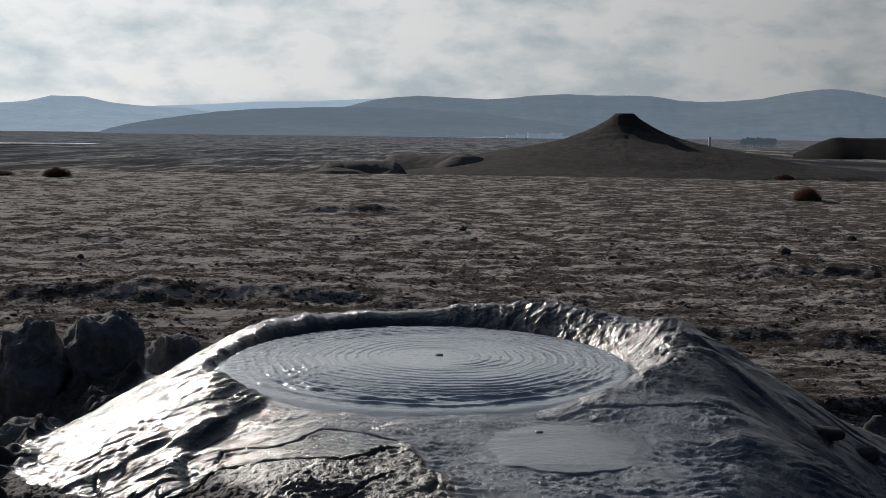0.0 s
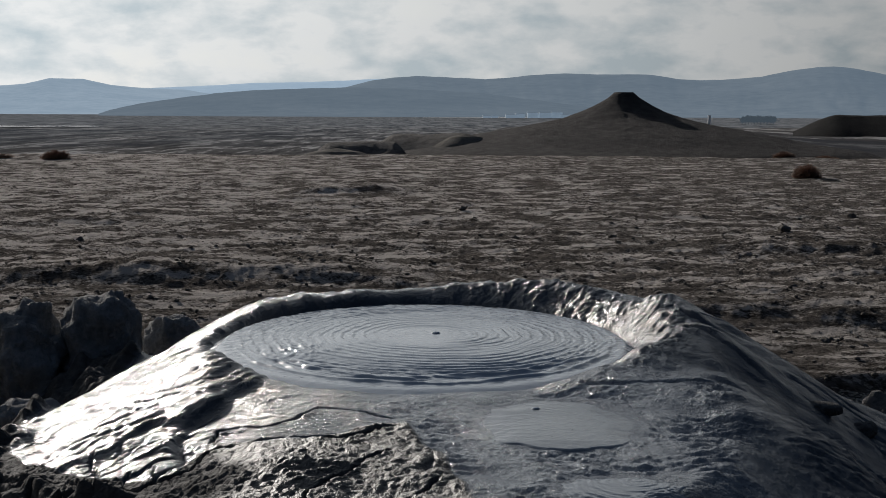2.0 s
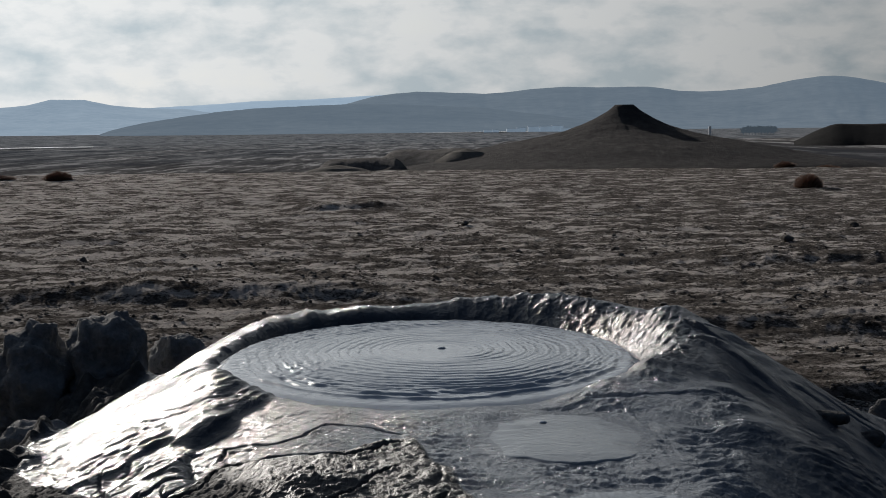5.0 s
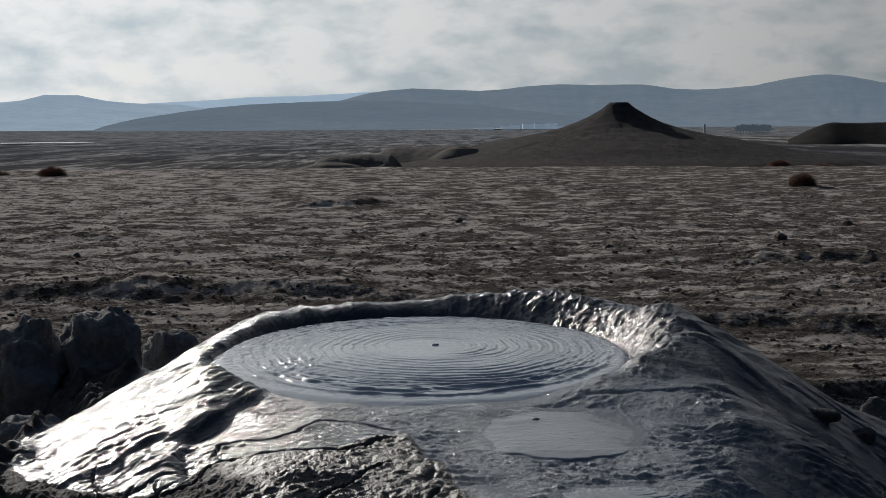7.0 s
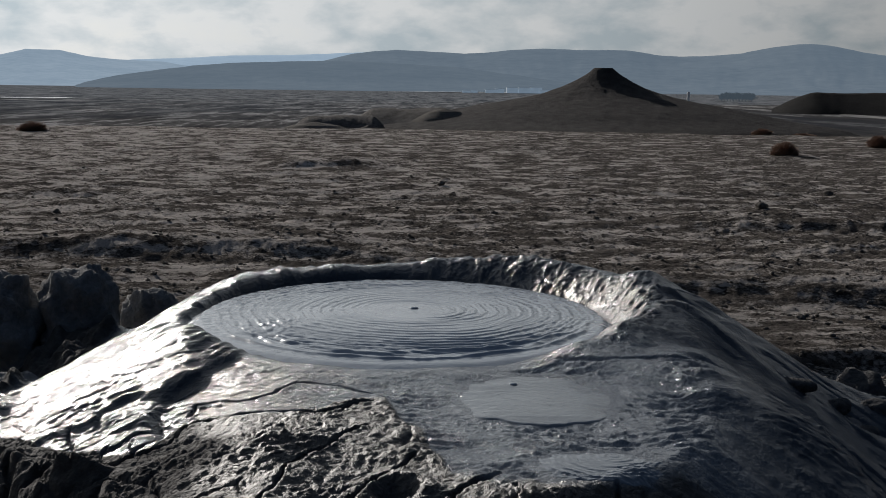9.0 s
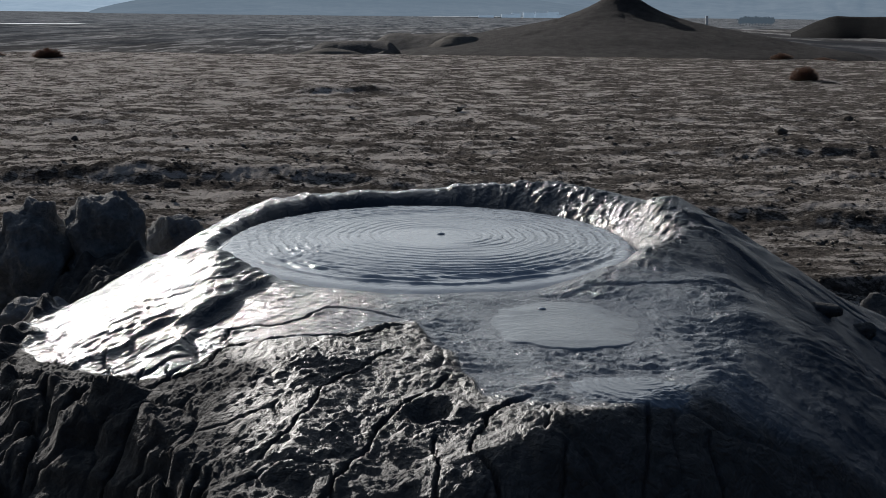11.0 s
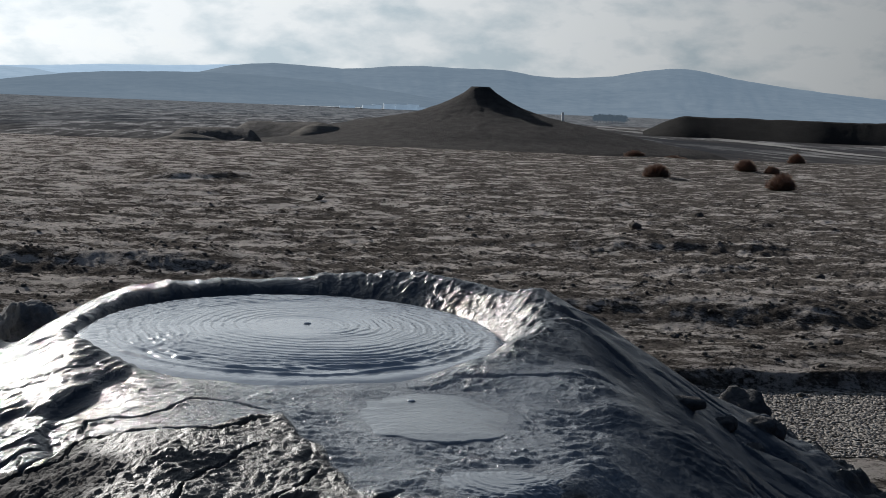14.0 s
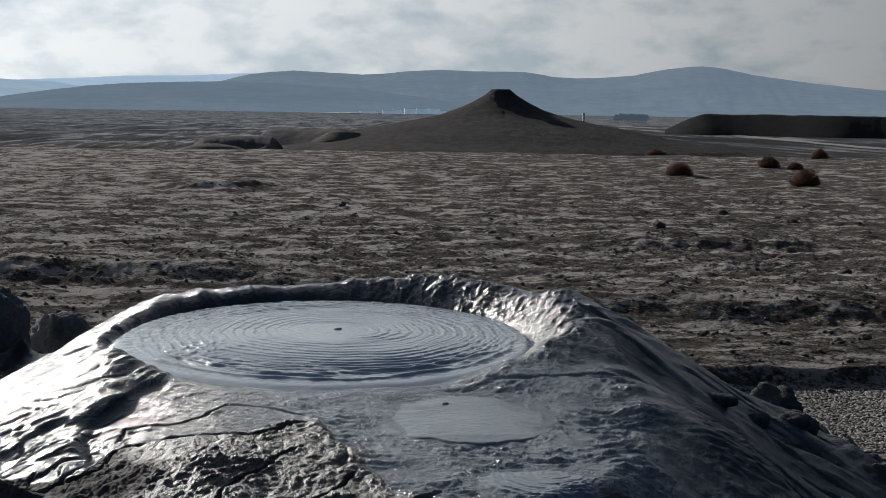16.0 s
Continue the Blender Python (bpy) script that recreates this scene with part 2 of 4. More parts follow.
def mat_earth(name, dark, light, scale=1.0, relief=0.03):
    m, t, b, co = start(name)
    a, c = noise_out(t, co, 3.0 * scale, 6, 0.6), noise_out(t, co, 22.0 * scale, 6, 0.65)
    mixed = mathn(t, "ADD", mathn(t, "MULTIPLY", a, 0.5), mathn(t, "MULTIPLY", c, 0.5))
    t.links.new(mixc(t, ramp(t, mixed, [(0.35, 0.0), (0.68, 1.0)]), dark, light), b.inputs["Base Color"])
    b.inputs["Roughness"].default_value = 0.93
    b.inputs["Specular IOR Level"].default_value = 0.03
    bump(t, b, c, 1.0, relief)
    return m


def mat_plain(name, colour, rough_level=0.8, vary=0.3, scale=8.0):
    m, t, b, co = start(name)
    n = noise_out(t, co, scale, 4, 0.6)
    dark = tuple(c * (1 - vary) for c in colour)
    t.links.new(mixc(t, n, dark, tuple(min(1, c * (1 + vary)) for c in colour)), b.inputs["Base Color"])
    b.inputs["Roughness"].default_value = rough_level
    return m


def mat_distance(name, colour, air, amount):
    """Far land, kilometres off, with the haze before it added as a glow."""
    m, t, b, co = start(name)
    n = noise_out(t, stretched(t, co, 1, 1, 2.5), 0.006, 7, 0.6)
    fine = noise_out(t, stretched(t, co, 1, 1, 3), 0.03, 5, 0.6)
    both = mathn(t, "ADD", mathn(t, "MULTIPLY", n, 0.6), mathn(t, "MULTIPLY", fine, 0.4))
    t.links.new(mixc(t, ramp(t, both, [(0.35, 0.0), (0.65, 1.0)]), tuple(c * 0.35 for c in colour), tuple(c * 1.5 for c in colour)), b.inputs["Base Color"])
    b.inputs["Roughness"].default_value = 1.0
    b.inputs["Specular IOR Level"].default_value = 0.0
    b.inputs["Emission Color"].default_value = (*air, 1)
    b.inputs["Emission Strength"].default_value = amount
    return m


# ---- the ground sheet ----
EDGE = 46.0


def ground_height(x, y):
    r = np.hypot(x, y)
    fade = step(EDGE + 8, EDGE - 4, r)
    z = 0.05 * rough(x * 0.22, y * 0.5, 3, 3) * fade
    z = z + 0.050 * rough(x * 0.55 + 0.3 * grain(x, y, 5), y * 1.25, 9, 3, 0.5) * fade
    hump = rough(x * 1.7, y * 3.0, 21, 4, 0.6)
    z = z + 0.034 * np.maximum(hump - 0.05, -0.1) * step(55, 25, r) * (0.45 + 0.55 * step(8, 17, r))
    z = z + 0.024 * rough(x * 6, y * 7, 25, 3, 0.7) * step(45, 12, r) * (0.35 + 0.65 * step(7, 12, r))
    # A shallow step down to a flat of dried gravelly mud, beside the mound.
    brink = 7.35 + 0.12 * grain(x * 1.3, y * 0 + 3.1, 31)
    z = z - 0.10 * step(brink + 0.06, brink - 0.06, y) * step(1.9, 2.6, x + 0.25 * grain(x * 2, y * 2, 33))
    flat = step(brink, brink - 0.2, y) * step(1.9, 2.3, x) * step(3.6, 4.4, y)
    z = z * (1 - flat) - 0.10 * flat
    # Low banks across the plain, steep towards the viewer.
    for yc, x0, x1, h in ((11.4, -4.2, -0.6, 0.06), (9.6, 1.3, 4.4, 0.06), (24.0, -2.8, -0.8, 0.09), (14.3, 3.0, 5.4, 0.05)):
        bend = yc + 0.5 * grain(x * 0.6, y * 0 + yc, 41) + 0.12 * grain(x * 2.5, y * 2.5, 42)
        z = z + 1.5 * h * step(bend - 0.35, bend + 0.15, y) * step(bend + 2.6, bend + 0.2, y) * step(x0 - 0.5, x0 + 0.6, x) * step(x1 + 0.5, x1 - 0.6, x)
    # Beyond the edge the land falls away to the far plain, less so round the cone.
    lip = EDGE + 2.0 * grain(x * 0.08, y * 0 + 0.7, 51) + 0.5 * grain(x * 0.6, y * 0 + 0.2, 53) - 0.05 * np.abs(x)
    shelf = step(-12, 2, x - 0.06 * (y - 60)) * step(340, 240, y)
    drop = 1.0 * step(lip, lip + 7, y) + (4.5 * step(lip + 5, lip + 75, y)) * (1 - shelf)
    z = z - drop * step(-10, 20, y) * step(1.2, 0.6, np.abs(x) / np.maximum(y, 1)) - 5.5 * step(60, 200, r) * step(0.6, 1.2, np.abs(x) / np.maximum(y, 1)) 
    z = z + 0.25 * rough(x * 0.012, y * 0.03, 61, 4) * step(90, 220, r)
    return z


def build_ground():
    ang = np.concatenate([np.linspace(-180, -40, 60)[:-1], np.linspace(-40, -27, 40)[:-1], np.linspace(-27, 31, 620),
                          np.linspace(31, 44, 40)[1:], np.linspace(44, 180, 60)[1:-1]])
    rad = np.concatenate([np.linspace(0.002, 4.5, 14)[:-1], 4.5 * (EDGE * 1.25 / 4.5) ** np.linspace(0, 1, 520)[:-1],
                          EDGE * 1.25 * (4900 / (EDGE * 1.25)) ** np.linspace(0, 1, 130)])
    a, r = np.meshgrid(np.radians(ang), rad)
    x, y = r * np.sin(a), r * np.cos(a)
    me = grid_mesh("ground", x, y, ground_height(x, y), wrap=True)
    me.flip_normals()
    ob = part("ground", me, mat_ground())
    tagged(ob, "grey-brown dry mud plain with pale salt streaks", "ground", kind="structure")


build_ground()


# ---- far land ----
def ridge(name, outline, near, far, foot, material, label, seed, gully=0.05):
    """A chain of hills whose skyline climbs by the outline's degrees, seen from the mound."""
    az, el = [p[0] for p in outline], [p[1] for p in outline]
    a = np.linspace(az[0], az[-1], 420)
    e = np.interp(a, az, el) + 0.018 * rough(a * 1.3, a * 0, seed, 4) 
    top = 1.5 + np.tan(np.radians(e)) * far
    s = np.linspace(0, 1, 26)
    S, A = np.meshgrid(s, np.radians(a), indexing="ij")
    d = near + (far - near) * S
    rise = S**1.5
    z = foot + (top[None, :] - foot) * rise
    cut = np.abs(rough(np.degrees(A) * 0.9 + 1.2 * S, S * 1.6, seed + 5, 4))
    z = z - gully * (top[None, :] - foot).clip(0) * cut * 4 * S * (1 - S)
    back = np.array([far * 1.25])[:, None] + 0 * A[:1]
    d, z, A = np.vstack([d, back]), np.vstack([z, 0 * z[:1] + foot]), np.vstack([A, A[:1]])
    me = grid_mesh(name, d * np.sin(A), d * np.cos(A), z)
    ob = part(name, me, material)
    tagged(ob, label, "hill", kind="structure")


# Colour of the haze that far materials emit.
HAZE_GLOW = (0.31, 0.42, 0.53)
hill_a = mat_distance("hill_far", (0.10, 0.105, 0.10), HAZE_GLOW, 0.66)
hill_b = mat_distance("hill_pale", (0.10, 0.105, 0.10), HAZE_GLOW, 0.86)
hill_c = mat_distance("hill_mid", (0.040, 0.042, 0.040), HAZE_GLOW, 0.32)
hill_d = mat_distance("hill_back", (0.050, 0.052, 0.050), HAZE_GLOW, 0.34)
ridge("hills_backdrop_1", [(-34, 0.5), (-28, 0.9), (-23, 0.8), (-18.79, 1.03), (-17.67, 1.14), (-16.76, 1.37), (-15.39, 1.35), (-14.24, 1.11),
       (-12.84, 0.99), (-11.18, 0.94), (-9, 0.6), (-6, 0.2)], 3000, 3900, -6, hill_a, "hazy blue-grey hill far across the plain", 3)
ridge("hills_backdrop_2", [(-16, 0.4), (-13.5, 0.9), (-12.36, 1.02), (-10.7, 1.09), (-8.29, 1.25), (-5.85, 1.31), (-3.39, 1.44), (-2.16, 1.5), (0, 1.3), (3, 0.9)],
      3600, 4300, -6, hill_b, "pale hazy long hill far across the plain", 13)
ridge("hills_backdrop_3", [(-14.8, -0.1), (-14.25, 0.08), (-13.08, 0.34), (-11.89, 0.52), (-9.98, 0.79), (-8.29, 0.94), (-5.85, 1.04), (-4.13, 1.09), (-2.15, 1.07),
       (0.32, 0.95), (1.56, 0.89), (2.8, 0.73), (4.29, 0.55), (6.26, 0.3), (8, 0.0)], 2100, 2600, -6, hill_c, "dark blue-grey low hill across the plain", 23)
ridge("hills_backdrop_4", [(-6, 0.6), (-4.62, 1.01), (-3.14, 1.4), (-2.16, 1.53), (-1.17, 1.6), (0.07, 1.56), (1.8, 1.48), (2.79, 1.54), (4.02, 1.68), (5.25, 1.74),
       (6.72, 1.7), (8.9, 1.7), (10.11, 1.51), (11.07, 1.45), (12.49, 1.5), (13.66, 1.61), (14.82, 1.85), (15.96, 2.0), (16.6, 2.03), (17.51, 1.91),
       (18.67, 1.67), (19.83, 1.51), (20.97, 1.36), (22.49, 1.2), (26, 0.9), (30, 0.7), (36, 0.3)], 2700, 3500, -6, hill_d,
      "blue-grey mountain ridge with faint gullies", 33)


# ---- the mud mound ----
WATER = 1.090
POOL = (-0.025, 2.315, 0.365, 0.435)      # centre, half width, half depth
POOL_2 = (0.163, 1.715, 0.117, 0.130)
POOL_3 = (0.213, 1.443, 0.088, 0.055)
WET_EDGE = [(-3, 2.1), (-0.70, 2.0), (-0.664, 1.951), (-0.633, 1.893), (-0.59, 1.82), (-0.53, 1.757), (-0.463, 1.683), (-0.415, 1.641), (-0.368, 1.594), (-0.326, 1.601), (-0.303, 1.682), (-0.274, 1.680), (-0.222, 1.643),
            (-0.162, 1.637), (-0.113, 1.667), (-0.069, 1.703), (-0.039, 1.725), (-0.019, 1.626), (0.013, 1.543), (0.045, 1.437), (0.112, 1.382), (0.22, 1.391), (0.30, 1.43), (0.50, 1.45), (3, 1.50)]
CRACKS = [
    ([(-0.62, 1.79), (-0.574, 1.752), (-0.513, 1.698), (-0.465, 1.66), (-0.408, 1.604), (-0.363, 1.572), (-0.344, 1.578), (-0.324, 1.592), (-0.304, 1.606), (-0.294, 1.654),
      (-0.277, 1.66), (-0.243, 1.656), (-0.195, 1.646), (-0.143, 1.638), (-0.094, 1.654), (-0.057, 1.69)], 0.006, 0.016),
    ([(-0.302, 1.70), (-0.297, 1.752), (-0.266, 1.744), (-0.223, 1.722), (-0.188, 1.75), (-0.168, 1.79), (-0.105, 1.77), (-0.044, 1.724)], 0.005, 0.012),
    ([(0.004, 1.492), (-0.025, 1.454), (-0.06, 1.402), (-0.078, 1.37), (-0.105, 1.314), (-0.12, 1.282), (-0.13, 1.228), (-0.15, 1.1)], 0.0040, 0.014),
    ([(-0.054, 1.576), (-0.10, 1.53), (-0.137, 1.468), (-0.167, 1.402), (-0.182, 1.36), (-0.207, 1.346)], 0.0030, 0.010),
    ([(0.099, 1.42), (0.07, 1.41), (0.053, 1.381), (0.03, 1.331), (0.027, 1.296), (0.051, 1.266), (0.062, 1.214), (0.061, 1.1)], 0.0050, 0.018),
    ([(-0.015, 1.34), (-0.01, 1.286), (-0.021, 1.221), (-0.031, 1.199)], 0.0034, 0.011),
    ([(0.225, 1.395), (0.227, 1.374), (0.213, 1.318), (0.191, 1.233), (0.182, 1.1)], 0.0045, 0.010),
    ([(0.296, 1.39), (0.301, 1.319), (0.304, 1.267), (0.296, 1.204)], 0.004, 0.009),
    ([(0.112, 1.385), (0.106, 1.325)], 0.004, 0.009),
    ([(0.215, 1.885), (0.27, 1.868), (0.33, 1.872), (0.41, 1.868)], 0.009, 0.0028),
    ([(0.13, 1.316), (0.113, 1.24), (0.092, 1.208)], 0.004, 0.009),
    ([(-0.482, 1.795), (-0.463, 1.726), (-0.448, 1.679)], 0.004, 0.009),
    ([(-0.400, 1.655), (-0.392, 1.600), (-0.402, 1.577)], 0.004, 0.009),
    ([(-0.370, 1.655), (-0.360, 1.600), (-0.345, 1.581)], 0.004, 0.010),
    ([(-0.474, 1.632), (-0.46, 1.607), (-0.43, 1.580)], 0.004, 0.009),
]


def ellipse_r(x, y, p):
    return np.hypot((x - p[0]) / p[2], (y - p[1]) / p[3])


# Bearing from the crater (0 right, 90 back): reach of the top, first slope, last slope, how soon it bends.
SKIRT = [(-165, 0.62, 0.10, 1.1, 0.30), (-145, 0.84, 0.12, 0.7, 0.20), (-125, 0.98, 0.12, 0.7, 0.20), (-108, 1.02, 0.14, 1.0, 0.20), (-90, 0.98, 0.14, 1.2, 0.20),
         (-82, 0.92, 0.10, 2.0, 0.06), (-74, 0.88, 0.10, 2.0, 0.06), (-66, 0.84, 0.12, 1.4, 0.15), (-50, 0.66, 0.15, 1.0, 0.5), (-30, 0.50, 0.15, 1.0, 0.8),
         (0, 0.46, 0.12, 1.0, 1.0), (30, 0.52, 0.12, 1.0, 0.8), (55, 0.56, 0.30, 0.9, 0.5), (90, 0.60, 0.30, 0.9, 0.4), (135, 0.52, 0.20, 1.0, 0.35), (165, 0.46, 0.14, 1.1, 0.30), (180, 0.52, 0.10, 1.1, 0.30)]
ROUND = {}


def around(what, bearing):
    """A value of the skirt at each bearing, smoothed."""
    if what not in ROUND:
        k = ("bearing", "reach", "ease", "last", "bend").index(what)
        turn = np.arange(-180, 180)
        table = np.interp(turn, [row[0] for row in SKIRT], [row[k] for row in SKIRT], period=360)
        gap = np.minimum(np.arange(360), 360 - np.arange(360))
        bell = np.exp(-((gap / 6.0) ** 2))
        ROUND[what] = np.real(np.fft.ifft(np.fft.fft(table) * np.fft.fft(bell / bell.sum())))
    return np.interp(bearing, np.arange(-180, 180), ROUND[what], period=360)


def mound_height(x, y):
    """Height and wetness of the mound's skin."""
    ang = np.arctan2((y - POOL[1]) / POOL[3], (x - POOL[0]) / POOL[2])       # 0 right, pi/2 back
    rho = ellipse_r(x, y, POOL)
    left_side = step(0.1, -0.1, np.cos(ang))
    front = (step(0.2, 0.85, -np.sin(ang)) * (1 - left_side) + step(0.5, 0.92, -np.sin(ang)) * left_side) * step(-0.80, -0.40, -np.abs(np.cos(ang)))
    # The broad body: a flattish top that breaks into a skirt all round.
    dx, dy = x + 0.02, y - 2.25
    bearing = np.degrees(np.arctan2(dy, dx))
    out = np.hypot(dx, dy) - around("reach", bearing)
    s = np.maximum(out + 0.03 * rough(x * 5, y * 5, 7, 2) * step(0.0, 0.3, out), 0)
    ease, last, bend = around("ease", bearing), around("last", bearing), around("bend", bearing)
    z = 1.080 + (0.0105 + 0.003 * rough(x * 9, y * 16, 98, 3)) * step(1.45, 1.05, rho) * step(-0.2, -0.7, np.sin(ang))
    z = z - ease * s - (last - ease) * s * s / (s + bend)
    z = z - 0.27 * np.maximum(-0.36 - x, 0) * step(1.2, 0.9, -x) - 0.11 * np.maximum(2.05 - y, 0) * step(-0.15, -0.4, x)
    z = z + 0.36 * np.exp(-(((x + 0.92) / 0.34) ** 2) - ((y - 3.0) / 0.34) ** 2)
    z = z - 0.05 * np.maximum(1.62 - y, 0)
    brink = np.interp(x, [-0.75, -0.66, -0.59, -0.463, -0.368, -0.313, -0.224, -0.10], [2.03, 1.90, 1.78, 1.645, 1.55, 1.43, 1.295, 1.08])
    fall = np.maximum(0.63 * (brink - y) + 0.022 * rough(x * 9, y * 9, 68, 2) + 0.006, 0)
    steep = step(0.0, 0.03, fall)
    z = z - 0.85 * fall * fall / (fall + 0.03)
    z = z - 0.20 * np.maximum(1.54 - y, 0) * step(0.14, -0.10, x)
    # Rounded chunks part along wide cracks on the steep left front.
    c1, c2 = cells(x * 8 + 0.9 * rough(x * 7, y * 7, 83, 3), y * 11 + 0.9 * rough(x * 7, y * 7, 94, 3), 95)
    z = z + steep * (0.032 * (0.45 - c1 * c1) - 0.022 * np.exp(-(((c2 - c1) / 0.10) ** 2)) + 0.030 * rough(x * 8, y * 12, 96, 4, 0.55))
    ledge = z / 0.042 + 1.3 * rough(x * 5, y * 5, 103, 3)
    ledge = ledge - np.floor(ledge)
    z = z + steep * 0.016 * (step(0.0, 0.25, ledge) - ledge)
    # The rim round the pool.
    high = 0.031 + 0.009 * np.cos(ang - 0.4) + 0.010 * step(0.3, 0.95, np.cos(ang - 0.45)) + 0.007 * step(0.0, 0.03, x - 0.01 + 0.02 * grain(y * 20, x * 20, 97)) + 0.012 * grain(ang * 2.6, ang * 0, 12) + 0.006 * grain(ang * 7, ang * 0, 13)
    high = high * (1 - front)
    crest = 1.11 + 0.13 * step(0.0, 0.9, np.cos(ang - 0.2))
    wide_rim = 0.30 + 0.12 * step(0.0, 0.9, np.cos(ang - 0.2)) + 0.10 * step(0.7, 1.0, -np.cos(ang))
    ring = np.where(rho < crest, step(0.97, crest, rho), np.exp(-(((rho - crest) / wide_rim) ** 2)))
    z = z + high * ring
    z = z + (0.004 * rough(ang * 9, rho * 3, 58, 3) + 0.006 * rough(ang * 17, rho * 2.2, 59, 3, 0.6) * step(0.0, -0.5, np.cos(ang))) * step(0.98, 1.06, rho) * step(1.3, 1.15, rho) * (1 - front)
    inside = step(1.06, 0.97, rho)
    z = z * (1 - inside) + (WATER - 0.03 - 0.02 * (1 - rho).clip(0)) * inside
    # Wetness: the slick lies above the old crack line.
    limit = np.interp(x, [p[0] for p in WET_EDGE], [p[1] for p in WET_EDGE])
    wide = 0.012 + 0.04 * step(-0.10, 0.0, x)
    wet = step(-wide, wide, y - limit + 0.012 * grain(x * 25, y * 25, 15) + 0.03 * rough(x * 12, y * 12, 14, 2) * step(-0.10, 0.0, x))
    far_out = step(-0.70, -0.63, x + 0.06 * grain(x * 9, y * 9, 16)) * step(0.56, 0.40, out + 0.10 * rough(x * 6, y * 6, 17, 3)) * step(3.1, 2.9, y)
    wet = wet * far_out
    dry = 1 - wet
    # Flow folds on the slick: down to the left, and down to the right.
    calm = step(1.08, 1.2, rho) * (1 - step(1.1, 0.95, ellipse_r(x, y, POOL_2))) * (1 - step(1.1, 0.95, ellipse_r(x, y, POOL_3)))
    left = step(-0.12, -0.34, x) * wet * calm * step(2.6, 2.2, y)
    wx, wy = x + 0.07 * rough(x * 6, y * 6, 18, 2), y + 0.07 * rough(x * 5, y * 5, 19, 2)
    fold = 1 - np.abs(rough(wx * 5, wy * 15 + wx, 20, 3)) * 2.0
    spare = step(-0.05, 0.2, grain(x * 5 + 3, y * 5, 72))
    crease = spare * np.exp(-((rough(wx * 4, wy * 11 + wx * 0.8, 62, 3, 0.5) / 0.045) ** 2))
    fine_crease = (1 - spare) * np.exp(-((rough(wx * 10, wy * 28 + wx * 2, 63, 3, 0.55) / 0.06) ** 2))
    lower = step(2.02, 1.85, y + 0.06 * grain(x * 7, y * 7, 23))
    z = z - left * ((0.0030 + 0.0015 * lower) * crease + 0.0018 * fine_crease)
    drape = np.abs(rough(wx * 7 - wy * 3, wy * 26 + wx * 5, 99, 3, 0.55))
    z = z - left * 0.0035 * step(0.10, 0.0, drape) * step(0.0, 0.3, grain(x * 7, y * 9, 100)) + left * 0.0014 * rough(x * 24, y * 34, 101, 3, 0.6)
    z = z + left * ((0.001 + 0.001 * lower) * fold + (0.004 + 0.008 * lower) * rough(x * 6, y * 9, 22, 2) + 0.0012 * rough(x * 45, y * 45, 56, 3, 0.6))
    mid = 0.6 * wet * calm * step(-0.42, -0.2, x) * step(0.02, -0.1, x) * step(2.05, 1.9, y)
    z = z + mid * (0.0055 * rough(x * 12, y * 24, 24, 4, 0.6) - 0.003 * crease)
    right = step(0.24, 0.46, x) * wet * calm
    along, across = x * 0.86 - y * 0.5, x * 0.5 + y * 0.86
    z = z + right * (0.038 * rough(along * 2.2, across * 6.0 + 0.9 * grain(x * 3, y * 3, 74), 26, 3, 0.45) + 0.0055 * rough(along * 8, across * 19, 27, 3, 0.55) + 0.0010 * rough(x * 36, y * 36, 66, 3))
    run = np.exp(-((rough(along * 1.6 + 0.2 * grain(x * 4, y * 4, 64), across * 11, 65, 3, 0.5) / 0.05) ** 2))
    z = z - right * 0.006 * run * spare
    inner = step(0.98, 1.05, rho) * step(1.45, 1.2, rho) * (1 - front)
    z = z + inner * (0.007 * rough(x * 17, y * 17, 28, 2, 0.5) + 0.0055 * rough(x * 50, y * 50, 54, 2, 0.6) + 0.0030 * rough(x * 105, y * 95, 55, 2, 0.6)) * (0.18 + 0.82 * step(0.1, 0.8, np.cos(ang - 0.3)))
    sheet = wet * calm * step(1.95, 1.8, y) * step(-0.1, 0.03, x)
    z = z + sheet * (0.0058 * rough(wx * 24, wy * 62, 29, 4, 0.6) * step(-0.3, 0.2, grain(x * 8, y * 8, 79)) + 0.0045 * np.maximum(rough(x * 105, y * 115, 89, 2) - 0.10, 0) * step(-0.15, 0.2, rough(x * 7, y * 10, 90, 2)) + 0.005 * rough(x * 8, y * 14, 30, 2))
    # The dried crust: lumps, crumbs and cracks.
    lump = rough(x * 9, y * 9, 34, 4, 0.55)
    low = np.maximum(step(1.48, 1.25, y + 0.25 * (x + 0.3)) * step(0.0, -0.2, x), 0.8 * step(1.38, 1.28, y) * step(0.05, 0.15, x))
    billow = np.abs(rough(x * 11 + 0.4 * lump, y * 11, 35, 4, 0.6))
    z = z + dry * ((0.005 + 0.010 * low) * lump + (0.007 + 0.014 * low) * np.minimum(billow, 0.5) + (0.0026 + 0.0036 * step(-0.25, 0.35, rough(x * 8, y * 12, 92, 2))) * (np.abs(rough(x * 38 + y * 12, y * 80, 52, 3, 0.7)) + 0.6 * np.abs(rough(x * 105, y * 135, 78, 2, 0.7))))
    z = z + dry * low * 0.035 * rough(x * 6, y * 6, 36, 2)
    d1, d2 = cells(x * 7 + 0.5 * grain(x * 9, y * 9, 37), y * 7 + 0.5 * grain(x * 9, y * 9, 38), 39)
    z = z - dry * 0.007 * np.exp(-(((d2 - d1) / 0.03) ** 2)) * step(0.0, 0.25, grain(x * 4, y * 4, 43) + 0.12)
    plate = step(-0.28, -0.36, x) * wet * step(1.86, 1.74, y + 0.05 * grain(x * 8, y * 8, 104))
